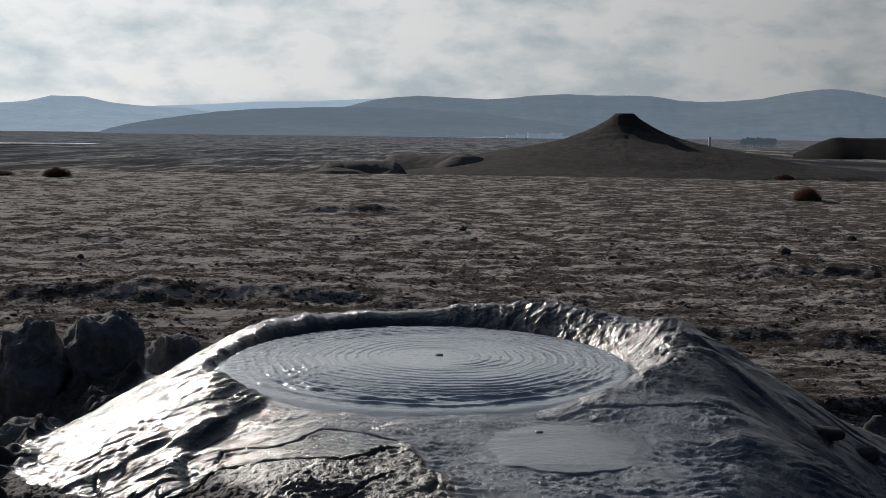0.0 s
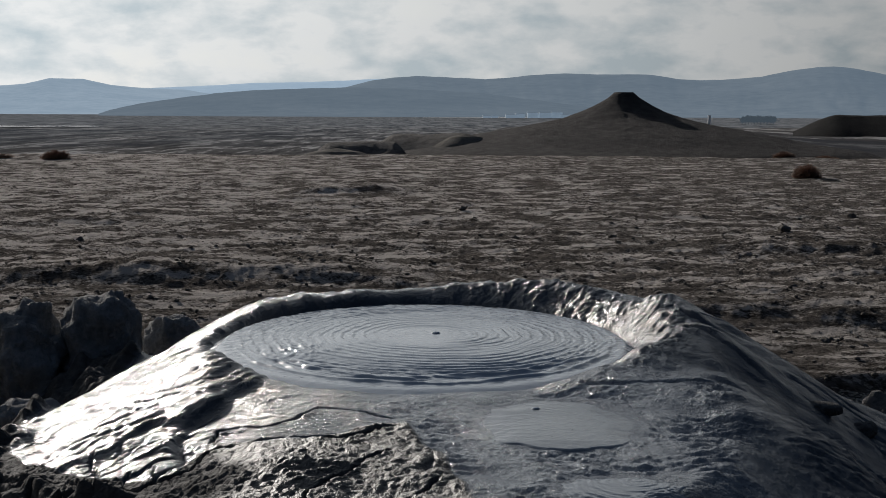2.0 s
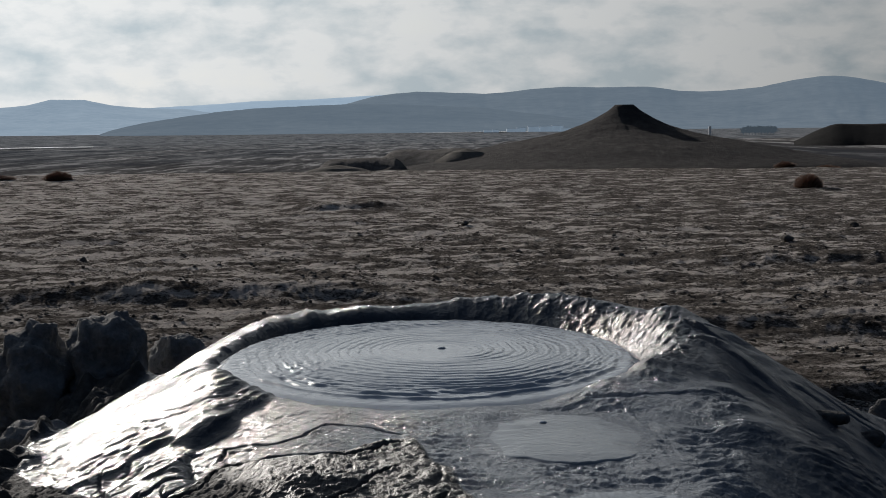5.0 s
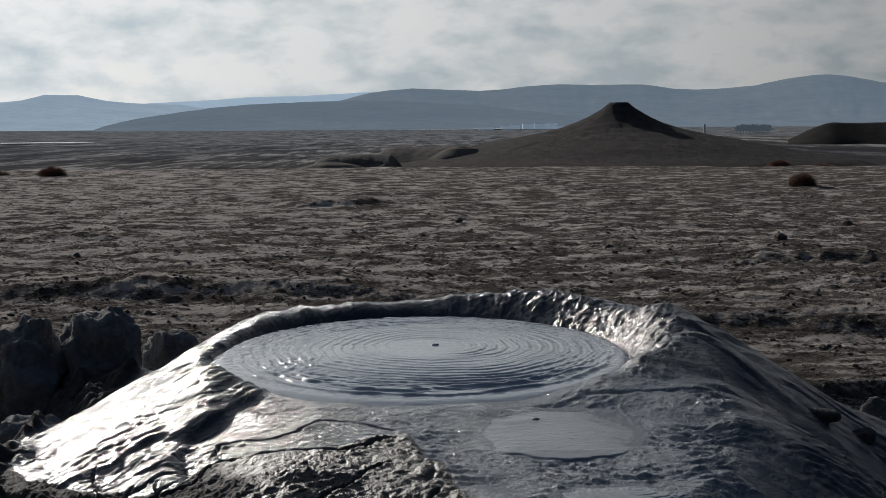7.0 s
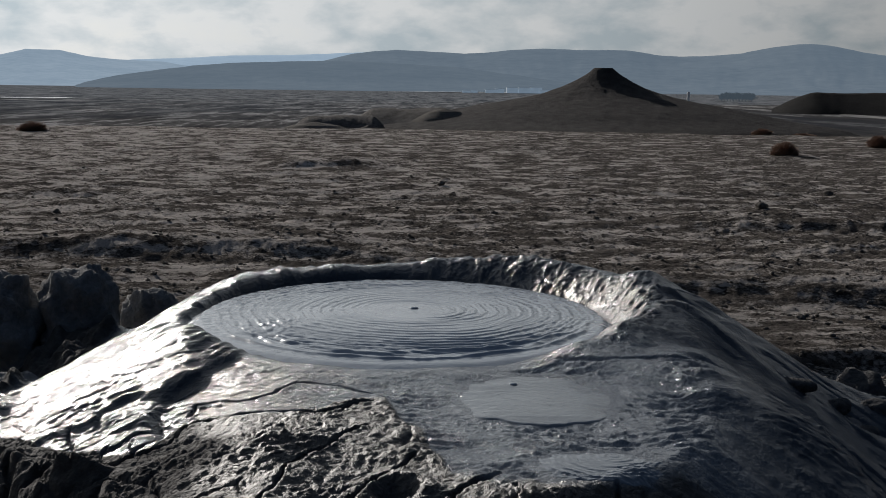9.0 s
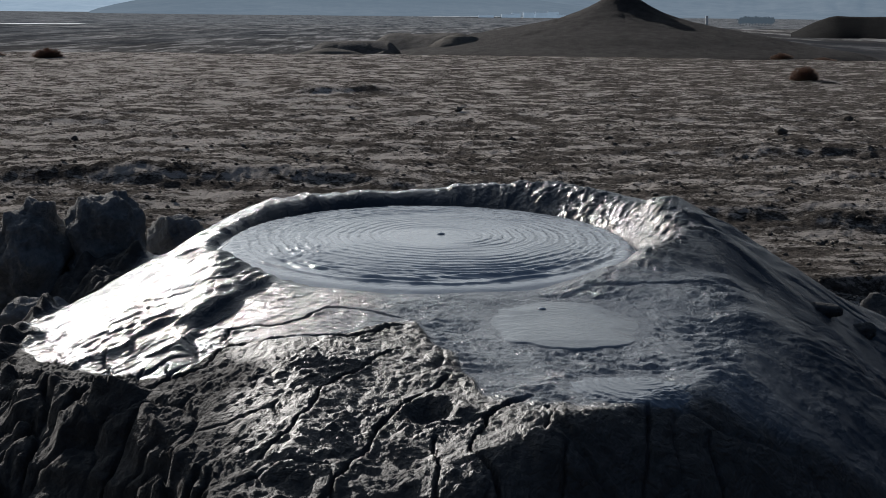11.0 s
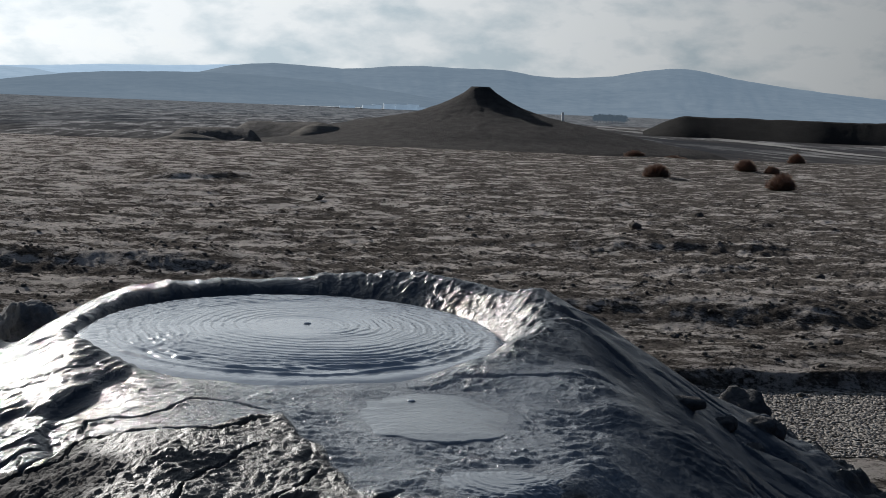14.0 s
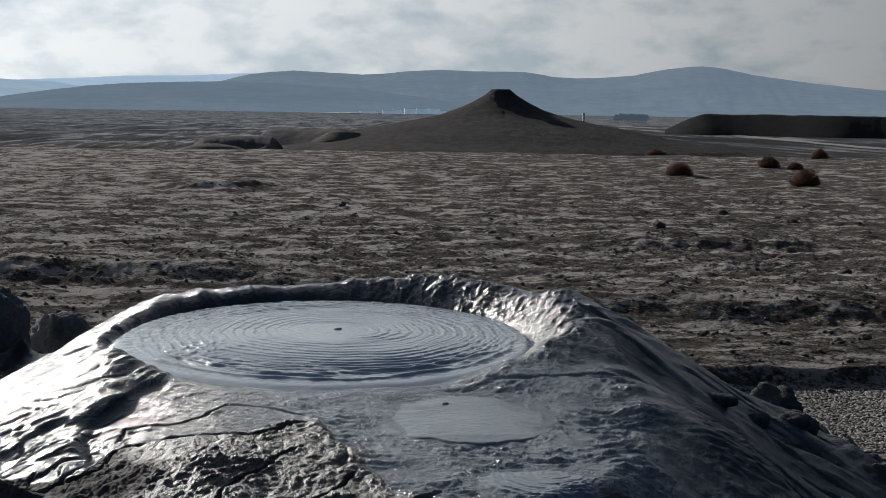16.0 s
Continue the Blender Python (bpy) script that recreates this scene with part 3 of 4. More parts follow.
    d1, d2 = cells(x * 9 + 0.6 * rough(x * 9, y * 9, 44, 2), y * 9 + 0.6 * rough(x * 9, y * 9, 84, 2), 45)
    z = z + plate * (0.016 * (0.5 - d1).clip(0) - 0.007 * np.exp(-(((d2 - d1) / 0.06) ** 2)))
    # Small scarps where one tongue of mud stopped over another.
    flow = wet * calm
    s = np.interp(x, [-0.443, -0.41, -0.366, -0.343, -0.31, -0.277], [1.815, 1.847, 1.835, 1.85, 1.90, 1.932]) - y + 0.012 * rough(x * 22, y * 22, 85, 3)
    z = z - flow * 0.008 * step(-0.004, 0.016, s) * np.exp(-np.maximum(s, 0) / 0.08) * step(-0.48, -0.43, x) * step(-0.24, -0.30, x)
    s = np.interp(x, [-0.54, -0.512, -0.464, -0.44], [1.70, 1.765, 1.791, 1.80]) - y + 0.010 * rough(x * 20, y * 20, 86, 3)
    z = z - flow * 0.010 * step(-0.004, 0.024, s) * np.exp(-np.maximum(s, 0) / 0.09) * step(-0.57, -0.53, x) * step(-0.42, -0.46, x)
    s = x - np.interp(y, [1.64, 1.72, 1.86], [-0.335, -0.358, -0.372]) + 0.010 * rough(x * 24, y * 24, 87, 3)
    z = z - flow * 0.009 * step(-0.003, 0.022, s) * np.exp(-np.maximum(s, 0) / 0.05) * step(1.63, 1.68, y) * step(1.88, 1.82, y)
    pleat = np.sin((y - 0.35 * x + 0.03 * rough(x * 5, y * 5, 88, 2)) / 0.0036)
    z = z + flow * 0.0016 * pleat * step(1.80, 1.85, y) * step(1.96, 1.90, y) * step(-0.57, -0.52, x) * step(-0.37, -0.42, x)
    wob_x, wob_y = x + 0.011 * rough(x * 18, y * 18, 46, 3), y + 0.011 * rough(x * 18, y * 18, 47, 3)
    for line, width, depth in CRACKS:
        g = line_gap(wob_x, wob_y, line)
        width = width * (0.27 + 0.30 * grain(x * 14, y * 14, 69)) + 0.0006
        z = z - 1.25 * depth * np.exp(-((g / width) ** 2)) + 0.0007 * np.exp(-(((g - 2.2 * width) / (1.5 * width)) ** 2))
    pit = np.hypot(x + 0.018, y - 1.40)
    z = z - 0.022 * np.exp(-((pit / 0.022) ** 2)) + 0.006 * np.exp(-(((pit - 0.035) / 0.012) ** 2))
    # Rubble on the outer slopes.
    outer = (1 - far_out)
    z = z + outer * (0.06 * rough(x * 4.5, y * 4.5, 48, 4) + 0.05 * np.abs(rough(x * 11, y * 11, 76, 3, 0.6)))
    damp_or_shaded = dry * step(0.62, 0.15, limit - y) * step(-0.45, -0.25, x) * (1 - steep) * step(-0.35, -0.10, x + 0.12 * rough(x * 7, y * 7, 91, 2))
    return np.maximum(z, -0.40), wet, damp_or_shaded, wet * np.maximum(step(2.02, 1.86, y), step(1.25, 1.1, rho) * front) * step(-0.20, -0.04, x) * step(0.52, 0.28, x)


def spaced(stops):
    out = [np.arange(a, b - 1e-6, s) for (a, s), (b, _) in zip(stops, stops[1:])]
    return np.concatenate(out + [[stops[-1][0]]])


def build_mound(owner):
    xs = spaced([(-2.6, 0.05), (-1.2, 0.008), (-0.62, 0.0026), (0.48, 0.004), (0.95, 0.010), (1.3, 0.04), (2.9, 0.04)])
    ys = spaced([(-0.6, 0.05), (0.7, 0.015), (1.12, 0.0026), (1.96, 0.0032), (2.90, 0.02), (3.4, 0.05), (4.8, 0.05)])
    x, y = np.meshgrid(xs, ys)
    z, wet, damp_or_shaded, film = mound_height(x, y)
    me = grid_mesh("mound", x, y, z)
    normals = np.empty(len(me.vertices) * 3, dtype=np.float32)
    me.vertex_normals.foreach_get("vector", normals)
    normals = normals.reshape(-1, 3)
    cols = x.shape[1]
    co = np.stack([x, y, z], -1).reshape(-1, 3).astype(np.float32)
    i, j = np.meshgrid(np.arange(x.shape[0] - 1), np.arange(cols - 1), indexing="ij")
    quads = np.stack([i * cols + j, i * cols + j + 1, (i + 1) * cols + j + 1, (i + 1) * cols + j], -1).reshape(-1, 4)
    centre = co[quads].mean(1)
    rho = ellipse_r(centre[:, 0], centre[:, 1], POOL)
    lip = (rho > 0.9) & (rho < 1.36) & (centre[:, 1] > 2.02)
    slick = (wet.ravel()[quads].mean(1) > 0.5) & ~lip
    bpy.data.meshes.remove(me)
    skin = mat_mound()
    for name, chosen, label in (("rim", lip, "raised glossy wet rim round the crater"), ("wet_flow", slick, "dark glossy wet mud flow"), ("dry_crust", ~lip & ~slick, "matt cracked crust of drying mud")):
        faces = quads[chosen]
        used, back = np.unique(faces, return_inverse=True)
        faces = back.reshape(-1, 4).astype(np.int32)
        me = bpy.data.meshes.new(name)
        me.vertices.add(len(used))
        me.vertices.foreach_set("co", co[used].ravel())
        me.loops.add(faces.size)
        me.loops.foreach_set("vertex_index", faces.ravel())
        me.polygons.add(len(faces))
        me.polygons.foreach_set("loop_start", np.arange(0, faces.size, 4, dtype=np.int32))
        me.update(calc_edges=True)
        me.polygons.foreach_set("use_smooth", np.ones(len(faces), dtype=bool))
        me.normals_split_custom_set_from_vertices(normals[used])
        mark(me, "wet", wet.ravel()[used])
        mark(me, "damp_or_shaded", damp_or_shaded.ravel()[used])
        mark(me, "film", film.ravel()[used])
        part(name, me, skin, owner, label)


def build_pool(name, owner, p, level, dome, waves, length, material, seed, label="", owner_skin=False):
    """Liquid mud with rings round its well."""
    r = np.linspace(0.0, 1.06, 210)
    a = np.linspace(0, 2 * np.pi, 420)[:-1]
    A, R = np.meshgrid(a, r)
    reach = R * (1 + (0.16 if owner_skin else 0.03 * step(0.2, -0.5, np.sin(A))) * rough(np.cos(A) * 1.6 + 5, np.sin(A) * 1.6, seed + 1, 3))
    x, y = p[0] + p[2] * reach * np.cos(A), p[1] + p[3] * reach * np.sin(A)
    wx, wy = p[0] + 0.02, p[1] + 0.03
    d = np.hypot(x - wx, (y - wy) * 0.93)
    d = d + 0.014 * rough(x * 6, y * 6, seed, 2) + 0.006 * rough(x * 22, y * 30, seed + 3, 3)
    ahead = step(-0.35, -0.95, np.sin(A)) if owner_skin else step(0.2, -0.9, np.sin(A))
    strong = 0.55 + 0.9 * ahead * step(0.45, 0.8, R)
    wave = np.sin(2 * np.pi * d / length + 3 * grain(x * 3, y * 3, seed + 5)) * (0.6 + 0.8 * grain(d * 40, A * 0.4, seed + 6))
    wave = wave + 0.4 * np.sin(2 * np.pi * d / (length * 0.47))
    z = level + dome * (1 - R**2) + waves * wave * strong * step(0.12, 0.3, R) * step(1.02, 0.84, R) * (1 - 0.8 * ahead * step(0.82, 0.88, R))
    z = z + waves * 1.3 * rough(x * 26, y * 55, seed + 7, 4, 0.6) * step(0.5, 0.9, R) * (1 - 0.85 * ahead * step(0.80, 0.86, R))
    if owner_skin:
        z = z + 0.0010 * np.maximum(rough(x * 70, y * 70, seed + 13, 2) - 0.42, 0) * step(0.9, 0.6, R)
        lobe = step(1.0, 0.55, R) * (1 - ahead) + step(1.0, 0.92, R) * ahead
        z = mound_height(x, y)[0] + (z - level) * 0.6 + dome * 0.8 * lobe - 0.002
    else:
        # Thick wrinkles pile up against the lip where the pool spills over.
        ply = np.sin(2 * np.pi * (R * 13 + 1.2 * rough(x * 5, y * 3, seed + 9, 3)))
        z = z + 0.0022 * np.maximum(ply, -0.3) * ahead * step(0.70, 0.80, R) * step(0.95, 0.88, R)
        z = z + 0.0030 * np.exp(-(((R - 0.90 - 0.03 * grain(A * 3, A * 0, seed + 11)) / 0.012) ** 2)) * ahead
        # Chop and foam beads drifting towards the spill, shaped to catch sun glints.
        glint_chop = np.exp(-(((x + 0.235) / 0.05) ** 2) - ((y - 2.17) / 0.06) ** 2) + 0.45 * np.exp(-(((R - 0.93 - 0.03 * grain(A * 5, A * 0, seed + 12)) / 0.025) ** 2)) * ahead
        z = z + glint_chop * 0.0032 * rough(x * 60, y * 80, seed + 14, 3, 0.6)
    z = z - (0.004 if owner_skin else 0.007 + 0.008 * (1 - ahead)) * step(0.96, 1.06, R)
    me = grid_mesh(name, x, y, z, wrap=True)
    return part(name, me, material, owner, label)


def blob(radius, seed, n=3, flat=1.0, jag=0.35, freq=1.2):
    """A lump of dried mud, as vertices and faces."""
    bm = bmesh.new()
    bmesh.ops.create_icosphere(bm, subdivisions=n, radius=1.0)
    for v in bm.verts:
        k = 1 + jag * noise.noise(v.co * freq + Vector((seed * 3.1, seed, 0))) + 0.4 * jag * noise.noise(v.co * freq * 3 + Vector((0, seed, 0)))
        v.co = v.co * k * radius
        v.co.z *= flat
    verts = [tuple(v.co) for v in bm.verts]
    faces = [tuple(v.index for v in f.verts) for f in bm.faces]
    bm.free()
    return verts, faces


volcano = thing("mud_volcano", (0, 2.2, 0.0), "grey mud volcano mound with a brimming wet crater", "mud volcano")
build_mound(volcano)
build_pool("crater_pool", volcano, POOL, WATER, 0.006, 0.0017, 0.021, mat_pool("liquid_mud", 0.08, 0.4), 70, "round pool of liquid mud with ripple rings")
build_pool("side_pool", volcano, POOL_2, 1.082, 0.0045, 0.00014, 0.026, mat_pool("still_mud", 0.12, 0.5, 0.52), 80, "smooth small pool of liquid mud", True)
build_pool("lower_pool", volcano, POOL_3, 1.071, 0.003, 0.0014, 0.016, mat_pool("ringed_mud", 0.12, 0.4, 0.62), 90, "small overflow pool with fine rings", True)


def bubble(owner, x, y, z, r):
    bm = bmesh.new()
    bmesh.ops.create_uvsphere(bm, u_segments=24, v_segments=12, radius=r)
    for v in bm.verts:
        v.co.z *= 0.45 if v.co.z > 0 else 0.1
        v.co += Vector((x, y, z))
    me = bpy.data.meshes.new("bubble")
    bm.to_mesh(me)
    bm.free()
    me.polygons.foreach_set("use_smooth", np.ones(len(me.polygons), dtype=bool))
    part("bubble", me, bpy.data.materials["liquid_mud"], owner, "small gas bubble breaking the mud")


bubble(volcano, -0.005, 2.345, WATER + 0.0055, 0.008)
bubble(volcano, 0.137, 1.782, float(mound_height(np.array([0.137]), np.array([1.782]))[0][0]) + 0.003, 0.006)


# ---- blocks of dried mud behind the mound ----
block_mat = mat_earth("dried_mud_block", (0.13, 0.129, 0.128), (0.34, 0.333, 0.322), 3.0, 0.02)

# Darker copy of the block material: shade painted in for lumps on the right.
shaded_block_mat = mat_earth("shaded_mud_block", (0.05, 0.05, 0.052), (0.14, 0.138, 0.135), 3.0, 0.02)


def mud_block(place, size, seed, turn=0, damp_or_shaded=False):
    """A squarish broken lump, pitted and split; the last flag picks the shade-darkened copy."""
    bm = bmesh.new()
    bmesh.ops.create_icosphere(bm, subdivisions=5 if max(size) > 0.08 else 4, radius=1.0)
    off = Vector((seed * 3.7, seed * 1.3, 0))
    for v in bm.verts:
        d = v.co.normalized()
        p = 2.8
        k = (abs(d.x) ** p + abs(d.y) ** p + abs(d.z) ** p) ** (-1 / p)
        q = d * k
        w = Vector((q.x * size[0], q.y * size[1], q.z * size[2]))
        out = 0.024 * noise.noise(w * 9 + off) + 0.050 * (0.28 - abs(noise.noise(w * 15 + off))) + 0.022 * (0.25 - abs(noise.noise(w * 38 + off)))
        out = out + 0.006 * noise.noise(w * 80 + off) + 0.004 * noise.noise(w * 170 + off)
        v.co = w + d * out * min(1.0, min(size) / 0.07)
    me = bpy.data.meshes.new("mud_block")
    bm.to_mesh(me)
    bm.free()
    me.polygons.foreach_set("use_smooth", np.ones(len(me.polygons), dtype=bool))
    ob = part("mud_block", me, shaded_block_mat if damp_or_shaded else block_mat)
    ob.matrix_world = pose(*place, 0, 0, turn)
    return tagged(ob, "dark crumbly block of dried mud on the mound's flank", "mud block", "blocks beside the mound")


for place, size, seed, turn in (((-0.80, 3.05, 0.86), (0.085, 0.09, 0.205), 1, 10), ((-0.965, 3.02, 0.85), (0.088, 0.09, 0.19), 2, -15),
                                ((-0.675, 3.30, 0.78), (0.075, 0.06, 0.185), 3, 12), ((-1.13, 3.05, 0.78), (0.09, 0.10, 0.22), 5, 40),
                                ((0.905, 2.60, 0.85), (0.048, 0.05, 0.075), 6, 25)):
    mud_block(place, size, seed, turn, place[0] > 0)
# Rubble on the flanks, resting on the skin.
for x, y, size, seed, turn in ((-0.86, 2.66, (0.075, 0.06, 0.07), 4, 5), (-0.74, 2.50, (0.050, 0.045, 0.040), 12, 30), (-0.93, 2.45, (0.070, 0.055, 0.055), 13, 60), (-0.78, 2.28, (0.045, 0.04, 0.032), 14, 15),
                               (-0.70, 2.36, (0.030, 0.03, 0.024), 15, 70), (-0.86, 2.20, (0.050, 0.045, 0.036), 16, 40), (-0.74, 2.10, (0.036, 0.03, 0.024), 17, 10), (-0.99, 2.70, (0.07, 0.06, 0.06), 18, 20),
                               (0.60, 2.01, (0.034, 0.014, 0.010), 9, -10), (0.69, 2.07, (0.022, 0.018, 0.012), 10, 50), (0.73, 2.03, (0.018, 0.016, 0.010), 11, 80), (0.77, 2.12, (0.022, 0.020, 0.014), 19, 25),
                               (0.80, 2.03, (0.016, 0.018, 0.010), 20, 0), (0.82, 2.20, (0.028, 0.024, 0.02), 21, 65)):
    z = float(mound_height(np.array([x]), np.array([y]))[0][0])
    mud_block((x, y, z + (0.15 if x > 0 else 0.4) * size[2]), size, seed, turn, x > 0)

# ---- the distant mud cone ----
cone_mat = mat_earth("cone_earth", (0.030, 0.028, 0.0275), (0.078, 0.073, 0.070), 0.6, 0.22)


def build_cone(place, profile, seed, label, name="mud_cone", crater=True, skin=None):
    r_in, h_in = [p[0] for p in profile], [p[1] for p in profile]
    a = np.linspace(0, 2 * np.pi, 361)[:-1]
    r = np.concatenate([np.linspace(0.02, r_in[0], 6)[:-1], np.linspace(r_in[0], r_in[-1], 90)])
    A, R = np.meshgrid(a, r)
    h = np.interp(R, r_in, h_in)
    if crater:
        h = h - 0.25 * step(r_in[0], 0.1, R)
    x, y = R * np.cos(A), R * np.sin(A)
    rill = np.abs(rough(A * 9 / np.pi * 2, np.log(R + 0.5) * 1.5, seed, 3))
    h = h - (0.07 if crater else 0.02) * rill * step(r_in[0] + 1.5, r_in[0] + 5.0, R) * step(r_in[-1], r_in[-1] * 0.5, R)
    h = h + 0.05 * rough(x * 0.8, y * 0.8, seed + 4, 4) * step(r_in[0] * 0.7, r_in[0] + 1.5, R)
    if not crater:
        ob = part(name, grid_mesh(name, x, y, h, wrap=True), skin)
        ob.location = place
        return tagged(ob, label, "mud cone")
    own = thing(name, (0, 0, 0), label, "mud cone")
    k = 12
    part("summit", grid_mesh("summit", x[:k + 1], y[:k + 1], h[:k + 1], wrap=True), cone_mat, own, "flat dark summit crater")
    part("slope", grid_mesh("slope", x[k:], y[k:], h[k:], wrap=True), cone_mat, own)
    own.location = place
    return own


CONE = (10.95, 79.5, -0.75)
build_cone(CONE, [(0.56, 3.55), (0.97, 3.2), (1.67, 2.78), (2.54, 2.36), (3.6, 2.0), (4.45, 1.8), (6.0, 1.48), (8.8, 1.0), (11.5, 0.45), (14, 0.1), (16, -0.5)], 5,
           "dark grey-brown mud volcano cone with flat top")

# ---- bushes ----
twig_mat = mat_plain("dry_twigs", (0.20, 0.115, 0.075), 0.85, 0.4, 30)


def bush_mesh(seed, width, height, count=1500):
    rng = random.Random(seed)
    verts, faces = [], []
    for _ in range(count):
        a, lift = rng.uniform(0, 2 * math.pi), math.asin(rng.random())
        reach = rng.uniform(0.72, 1.0) * (1 + 0.18 * noise.noise(Vector((math.cos(a) * 1.5, math.sin(a) * 1.5, lift * 2 + seed))))
        tip = Vector((math.cos(a) * math.cos(lift) * width / 2 * reach, math.sin(a) * math.cos(lift) * width / 2 * reach, height * (0.12 + 0.88 * math.sin(lift)) * reach))
        base = Vector((tip.x * 0.3, tip.y * 0.3, tip.z * 0.1))
        side = Vector((-tip.y, tip.x, rng.uniform(-0.3, 0.3))).normalized() * rng.uniform(0.004, 0.008)
        mid = base.lerp(tip, 0.6) + Vector([rng.uniform(-0.03, 0.03) for _ in range(3)])
        k = len(verts)
        verts += [base - side, base + side, mid - side, mid + side, tip - side * 0.4, tip + side * 0.4]
        faces += [(k, k + 1, k + 3, k + 2), (k + 2, k + 3, k + 5, k + 4)]
        for _ in range(3):
            s = base.lerp(tip, rng.uniform(0.6, 1.0))
            e = s + Vector([rng.uniform(-0.06, 0.06), rng.uniform(-0.06, 0.06), rng.uniform(-0.03, 0.05)])
            k = len(verts)
            verts += [s - side * 0.7, s + side * 0.7, e]
            faces += [(k, k + 1, k + 2)]
    return soup_mesh("bush", [tuple(v) for v in verts], faces, False)


def bush(x, y, width, height, seed, label):
    z = float(ground_height(np.array([x]), np.array([y]))[0])
    ob = part("dry_bush", bush_mesh(seed, width * 1.12, height * 1.1), twig_mat)
    ob.location = (x, y, z - 0.02)
    tagged(ob, label, "bush", "dry bushes on the plain")


for x, y, w, h, s in ((8.50, 30.4, 0.68, 0.34, 1), (10.05, 26.3, 0.64, 0.36, 2), (13.0, 34.8, 0.42, 0.22, 3), (17.3, 44.0, 0.62, 0.36, 4), (12.5, 35.5, 0.66, 0.34, 5),
                      (11.9, 45.5, 0.8, 0.24, 6), (-12.2, 41.0, 1.0, 0.30, 7), (13.5, 46, 0.9, 0.18, 8), (-14.3, 41.4, 1.3, 0.14, 9)):
    bush(x, y, w, h, s, "reddish-brown dry desert bush on bare ground")


# ---- low mounds beyond the edge ----
mound_mat = mat_earth("mound_earth", (0.06, 0.054, 0.047), (0.15, 0.137, 0.12), 0.6, 0.04)


def low_mound(x, y, z, radius, height, stretch, seed, label):
    ob = build_cone((x, y, z), [(0.05, height), (radius * 0.35, height * 0.80), (radius * 0.7, height * 0.38), (radius, 0.0), (radius * 1.15, -0.4)], seed, label, "earth_mound", False, mound_mat)
    ob.scale = (stretch, 1, 1)
    tagged(ob, category="earth mound", group="low earth mounds")


for k, (x, y, z, radius, height, stretch) in enumerate(((-2.35, 58, -0.95, 1.0, 0.75, 1.3), (1.3, 75, -0.6, 2.0, 0.92, 1.2), (-4.9, 60, -0.9, 1.9, 0.75, 1.6))):
    low_mound(x, y, z, radius, height, stretch, 40 + k, "low dark eroded earth mound beyond the plain's edge")


def eroded_bank(az, d, deep, crest, seed):
    """A low bank whose shaded face looks this way and whose top falls gently away behind."""
    a = np.linspace(az[0], az[1], 220)
    f = np.linspace(0, 1, 50)
    F, A = np.meshgrid(f, np.radians(a), indexing="ij")
    deg = np.degrees(A)
    along = (deg - az[0]) / (az[1] - az[0])
    D = d + 4.0 * grain(deg * 0.16, deg * 0, seed) + deep * F
    ends = step(0, 0.35, along) * step(1.0, 0.75, along)
    top = np.interp(deg, *zip(*crest)) + 0.12 * rough(deg * 0.45, F * 2, seed + 3, 2) + 0.02 * rough(deg * 4, F * 9, seed + 9, 3, 0.6)
    lip = 0.6 + 0.12 * grain(deg * 0.4, deg * 0, seed + 5)
    face = step(0, 1, F / lip)
    z = -1.9 + (top + 1.9) * ends * face * (1 - 0.5 * step(0.6, 1.0, F))
    ob = part("eroded_bank", grid_mesh("eroded_bank", D * np.sin(A), D * np.cos(A), z), bank_mat)
    tagged(ob, "low eroded earth bank with pale top and dark face", "earth bank", "eroded banks beyond the plain")


bank_mat = mat_earth("eroded_earth", (0.034, 0.031, 0.029), (0.15, 0.14, 0.13), 0.5, 0.10)
eroded_bank((-7.2, -0.6), 60, 9, [(-7.2, -0.4), (-5.6, -0.12), (-4.0, 0.02), (-0.6, 0.04)], 201)
eroded_bank((-4.6, 2.6), 70, 11, [(-4.6, -0.1), (-2.0, 0.18), (0.8, 0.36), (2.6, 0.2)], 211)


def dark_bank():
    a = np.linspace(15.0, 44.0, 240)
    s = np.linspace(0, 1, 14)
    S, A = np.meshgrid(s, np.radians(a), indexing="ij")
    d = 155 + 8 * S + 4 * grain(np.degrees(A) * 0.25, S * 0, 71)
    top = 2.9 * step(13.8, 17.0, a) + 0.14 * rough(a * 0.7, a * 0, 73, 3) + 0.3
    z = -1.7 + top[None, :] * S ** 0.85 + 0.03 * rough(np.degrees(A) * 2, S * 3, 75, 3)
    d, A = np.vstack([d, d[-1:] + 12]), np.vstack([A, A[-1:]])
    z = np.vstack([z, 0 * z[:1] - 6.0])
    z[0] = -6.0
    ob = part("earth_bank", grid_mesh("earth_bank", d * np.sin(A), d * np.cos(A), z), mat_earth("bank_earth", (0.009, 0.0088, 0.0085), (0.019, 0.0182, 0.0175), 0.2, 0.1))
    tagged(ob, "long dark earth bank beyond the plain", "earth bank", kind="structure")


dark_bank()


